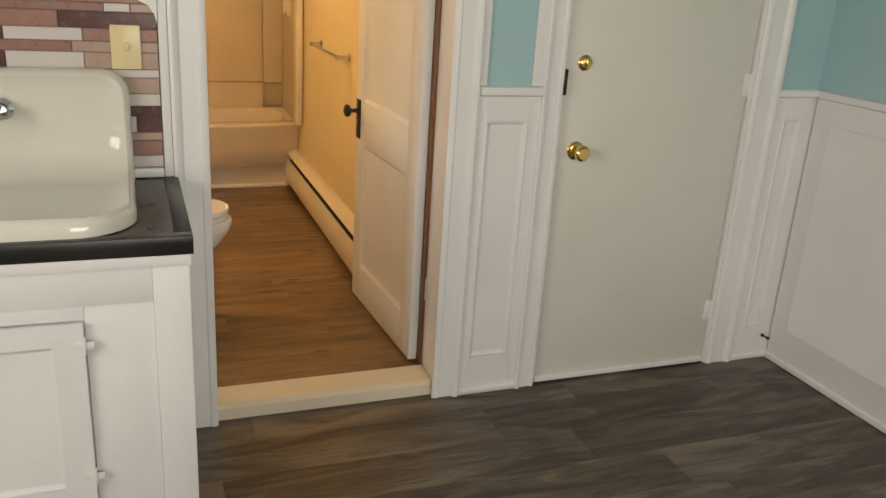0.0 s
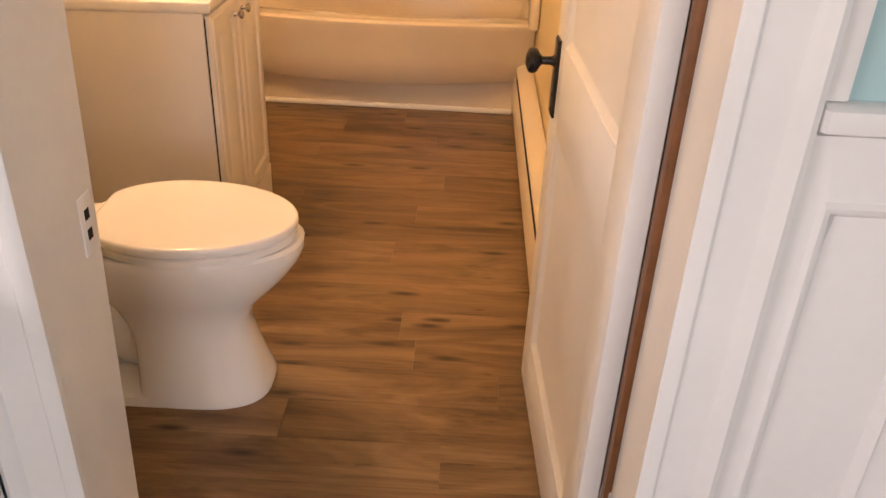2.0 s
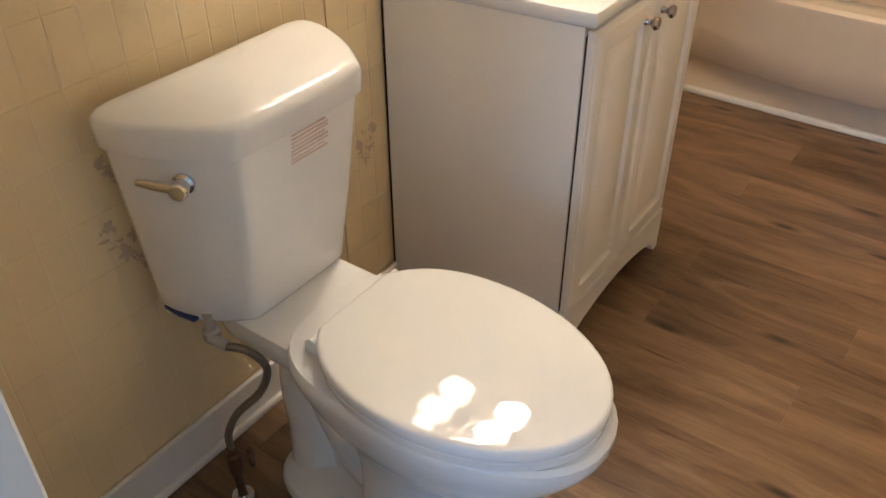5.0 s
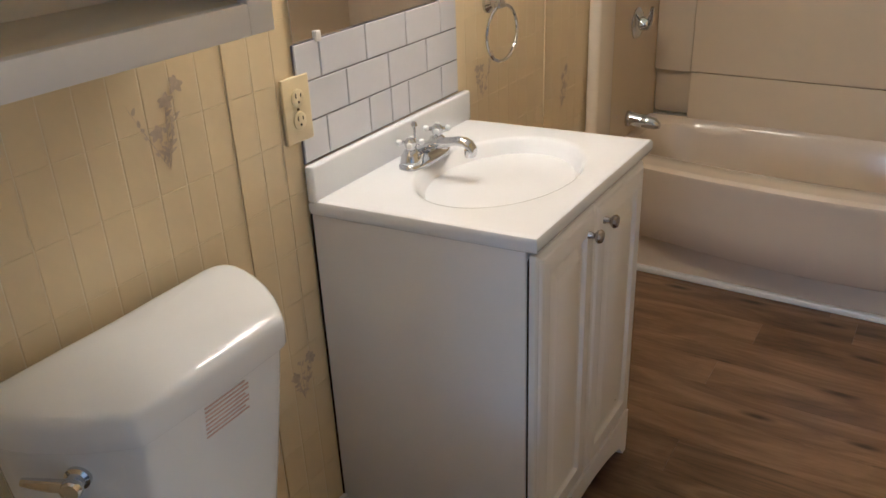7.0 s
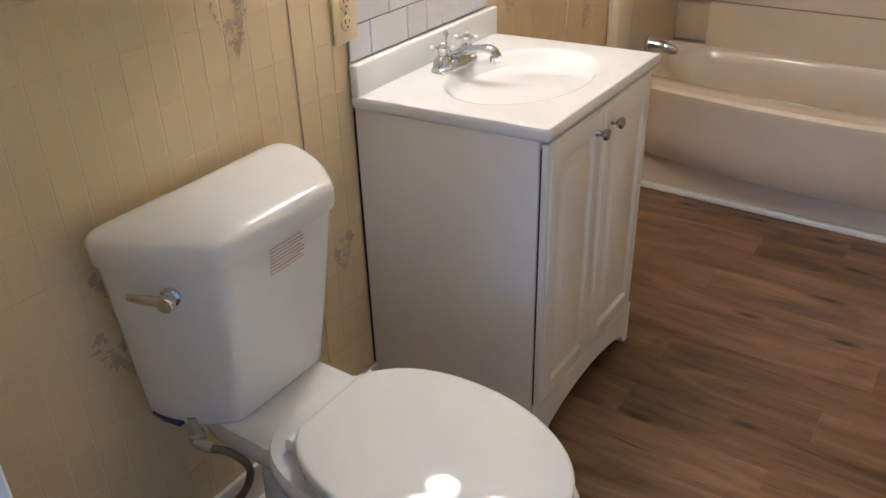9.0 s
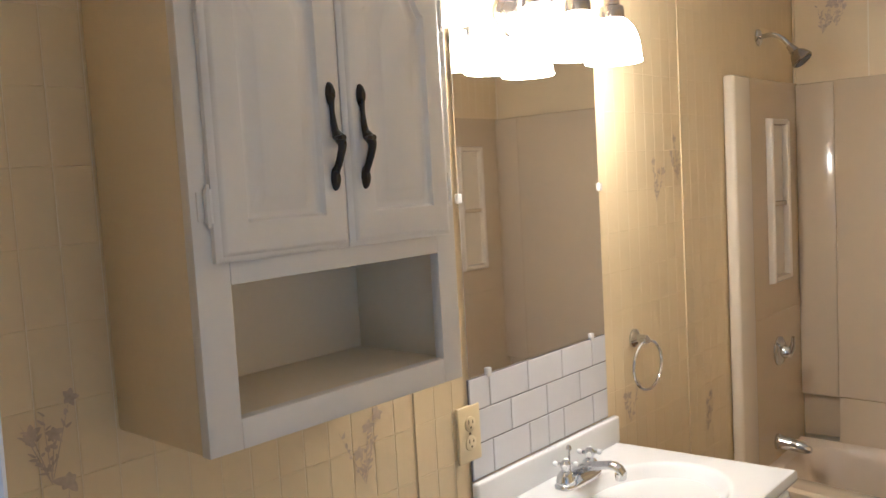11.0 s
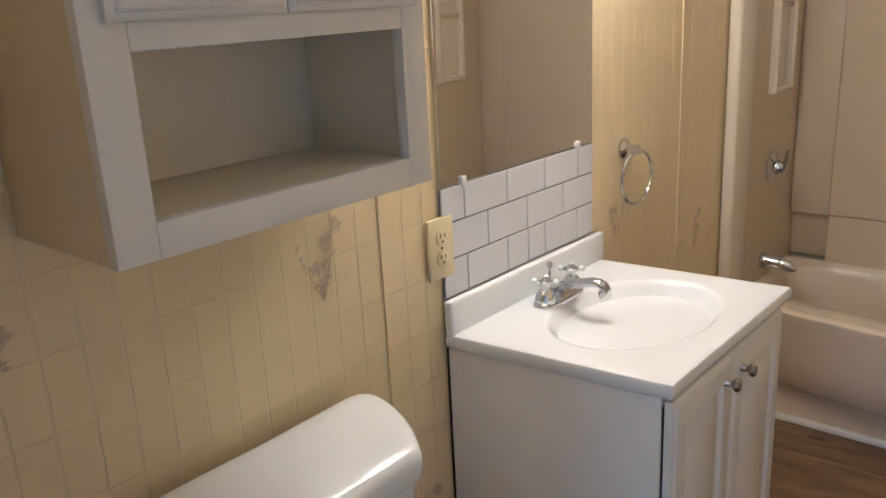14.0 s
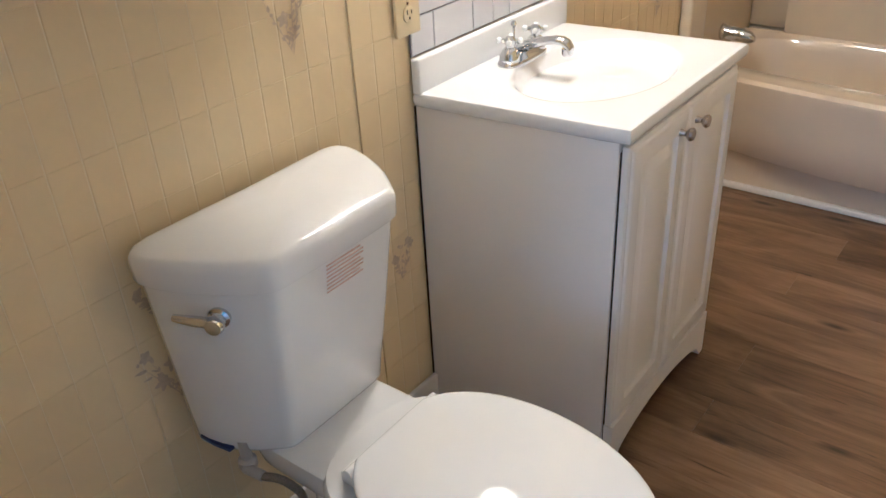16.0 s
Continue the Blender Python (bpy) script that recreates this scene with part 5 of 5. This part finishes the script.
def sink_bed(x, run, h):
    """A point of the cast sheet: down the high back, round a cove, out along the drainboard; h stands off it."""
    if run < RUN1:
        return (x, SINK_BACK - h, SINK_TOP - run)
    if run < RUN1 + RUN2:
        a = (run - RUN1) / SINK_R
        return (x, SINK_BACK - SINK_R + (SINK_R - h) * math.cos(a), SINK_BED + SINK_R - (SINK_R - h) * math.sin(a))
    return (x, SINK_BACK - SINK_R - (run - RUN1 - RUN2), SINK_BED + h)


def sink_sheet():
    r0, r1, rows = 0.075, 0.15, []
    rim = lambda d: 0.004 + 0.020 * math.sin(math.pi * min(1.0, d / 0.035)) if d < 0.0175 else 0.024 - 0.024 * min(1.0, (d - 0.0175) / 0.05) ** 0.8
    steps = [0.0, 0.004, 0.010, 0.0175, 0.026, 0.038, 0.055, 0.08] + [0.08 + (SINK_RUN - 0.16) * k / 36 for k in range(1, 36)] + [SINK_RUN - v for v in (0.08, 0.055, 0.038, 0.026, 0.0175, 0.010, 0.004, 0.0)]
    for run in [None] + steps + [None]:
        v = (0.0 if not rows else SINK_RUN) if run is None else run
        edge = SX1
        for r, q in ((r0, r0 - v), (r1, v - SINK_RUN + r1)):
            if q > 0:
                edge = SX1 - r + math.sqrt(max(0.0, r * r - q * q))
        row = []
        for inward in (0.0, 0.0, 0.004, 0.010, 0.0175, 0.026, 0.038, 0.055, 0.08, 0.16, 0.3, 0.5, 0.75, 1.0, edge - SX0):
            x = edge - inward
            d = min(v, SINK_RUN - v, SX1 - x)
            for r, cv, q in ((r0, r0, r0 - v), (r1, SINK_RUN - r1, v - SINK_RUN + r1)):
                if q > 0 and x > SX1 - r:
                    d = r - math.hypot(x - (SX1 - r), v - cv)
            row.append(sink_bed(x, v, -0.022 if run is None or not row else rim(max(0.0, d))))
        rows.append(row)
    return loft(rows, False, False, closed=False)


part("cast_basin", sink_sheet(), ENAMEL, sink)
part("wall_tap", merge(lathe([(0.03, 0), (0.03, 0.008), (0.018, 0.014), (0.016, 0.05), (0.02, 0.055), (0.02, 0.075), (0, 0.08)], (0.10, -0.05, 1.05), (0, -1, 0), 18), tube([(0.10, -0.1, 1.05), (0.05, -0.14, 1.05), (-0.03, -0.22, 1.03)], 0.012, 10)), CHROME, sink, "chrome wall tap")

mosaic = setting("mosaic_backsplash", boxes((-1.19, 0.518, -0.008, -0.001, 0.862, 1.40)), GROUT, "rose, tan and white strip mosaic backsplash", "backsplash")
part("edge_trim", boxes((0.519, 0.5450, -0.020, -0.001, 0.836, 2.1), bevel=0.004), WHITE, mosaic, "white edge trim")
part("bracket", loft([[(0.5185, y, 1.285), (0.510, y, 1.315), (0.495, y, 1.338), (0.470, y, 1.350), (0.470, y, 1.40), (0.5185, y, 1.40)] for y in (-0.022, -0.014)]), WHITE, mosaic, "white curved bracket")
part("caulk_bead", boxes((0.36, 0.518, -0.020, -0.002, 0.834, 0.864), bevel=0.006), WHITE, mosaic, "white caulk bead")
rnd = random.Random(5)
z, row = 0.866, 0
while z < 1.40:
    high = (0.036, 0.046, 0.024, 0.048, 0.030)[row % 5]
    x = 0.517
    while x > -0.20:
        w = rnd.choice((0.12, 0.20, 0.26, 0.34)) if row % 3 else rnd.choice((0.07, 0.16, 0.34))
        m = rnd.choices((STRIP_WHITE, STRIP_TAN, STRIP_ROSE, STRIP_DARK), (4, 4, 4, 2))[0]
        key = ("strip", m.name, w, high)
        if key not in TILES:
            b, s = 0.0015, (w - 0.002, high - 0.002)
            TILES[key] = mesh_of("tile", loft([[(i - s[0] / 2, -0.001, i - s[1] / 2), (s[0] / 2 - i, -0.001, i - s[1] / 2), (s[0] / 2 - i, -0.001, s[1] / 2 - i), (i - s[0] / 2, -0.001, s[1] / 2 - i)] if h == 0 else
                                               [(i - s[0] / 2, -h, i - s[1] / 2), (s[0] / 2 - i, -h, i - s[1] / 2), (s[0] / 2 - i, -h, s[1] / 2 - i), (i - s[0] / 2, -h, s[1] / 2 - i)] for i, h in ((0, 0), (0, 0.004), (b, 0.0055))], False, True), m)
        ob = new("tile", TILES[key])
        ob.parent, ob.location = mosaic, (x - w / 2, -0.008, z + high / 2)
        x -= w
    z += high
    row += 1

switch = thing("light_switch", (0.43, -0.015, 1.22), "yellowed ivory toggle light switch plate", "light switch")
part("cover_plate", boxes((0.389, 0.470, -0.022, -0.0145, 1.158, 1.282), bevel=0.0025, segments=3), IVORY, switch)
part("toggle", boxes((0.424, 0.436, -0.034, -0.0222, 1.212, 1.232), bevel=0.002), IVORY, switch)
for z in (1.19, 1.25):
    part("screw", lathe([(0.003, 0), (0.0025, 0.001), (0, 0.0012)], (0.43, -0.022, z), (0, -1, 0), 10), IVORY, switch)

# ---- floors: single planks ----
def planks(name, label, x0, x1, y0, y1, z, width, start, length, joints, material, seed):
    """Rows of planks along x, each a bevelled piece of its own."""
    floor = new(name)
    BASE[floor.name] = Vector((0, 0, 0))
    tagged(floor, label, "floor", kind="structure")
    shapes, rnd = {}, random.Random(seed)
    y, row = start, 0
    while y < y1:
        a, b = max(y, y0), min(y + width, y1)
        if b - a > 0.004:
            first = joints.get(row, rnd.uniform(0, length))
            cuts = sorted([x0, x1] + [c for c in (first + length * k for k in range(-8, 9)) if x0 + 0.03 < c < x1 - 0.03])
            for c0, c1 in zip(cuts, cuts[1:]):
                w, d = c1 - c0 - 0.0003, b - a - 0.0003
                key = (round(w, 4), round(d, 4))
                if key not in shapes:
                    e = 0.0004
                    shapes[key] = mesh_of("plank", loft([[(i - w / 2, i - d / 2, h), (w / 2 - i, i - d / 2, h), (w / 2 - i, d / 2 - i, h), (i - w / 2, d / 2 - i, h)] for i, h in ((0, -0.006), (0, -0.0006), (e, 0.0))], False, True), material)
                ob = new("plank", shapes[key])
                ob.parent, ob.location = floor, ((c0 + c1) / 2, (a + b) / 2, z)
        y += width
        row += 1
    return floor


planks("floor_bathroom", "brown oak-look vinyl plank floor", 0.0, 1.475, 0.158, 2.945, 0.0, 0.14, 0.08, 1.22, {3: 1.16, 6: 1.07, 10: 0.96, 14: 1.11, 16: 0.57}, BATH_PLANK, 3)
planks("floor_kitchen", "grey-brown oak-look vinyl plank floor", -1.2, 3.01, -4.2, 0.018, KF, 0.20, -4.34, 1.22, {18: 2.09, 19: 1.85, 20: 1.59}, KITCHEN_PLANK, 4)
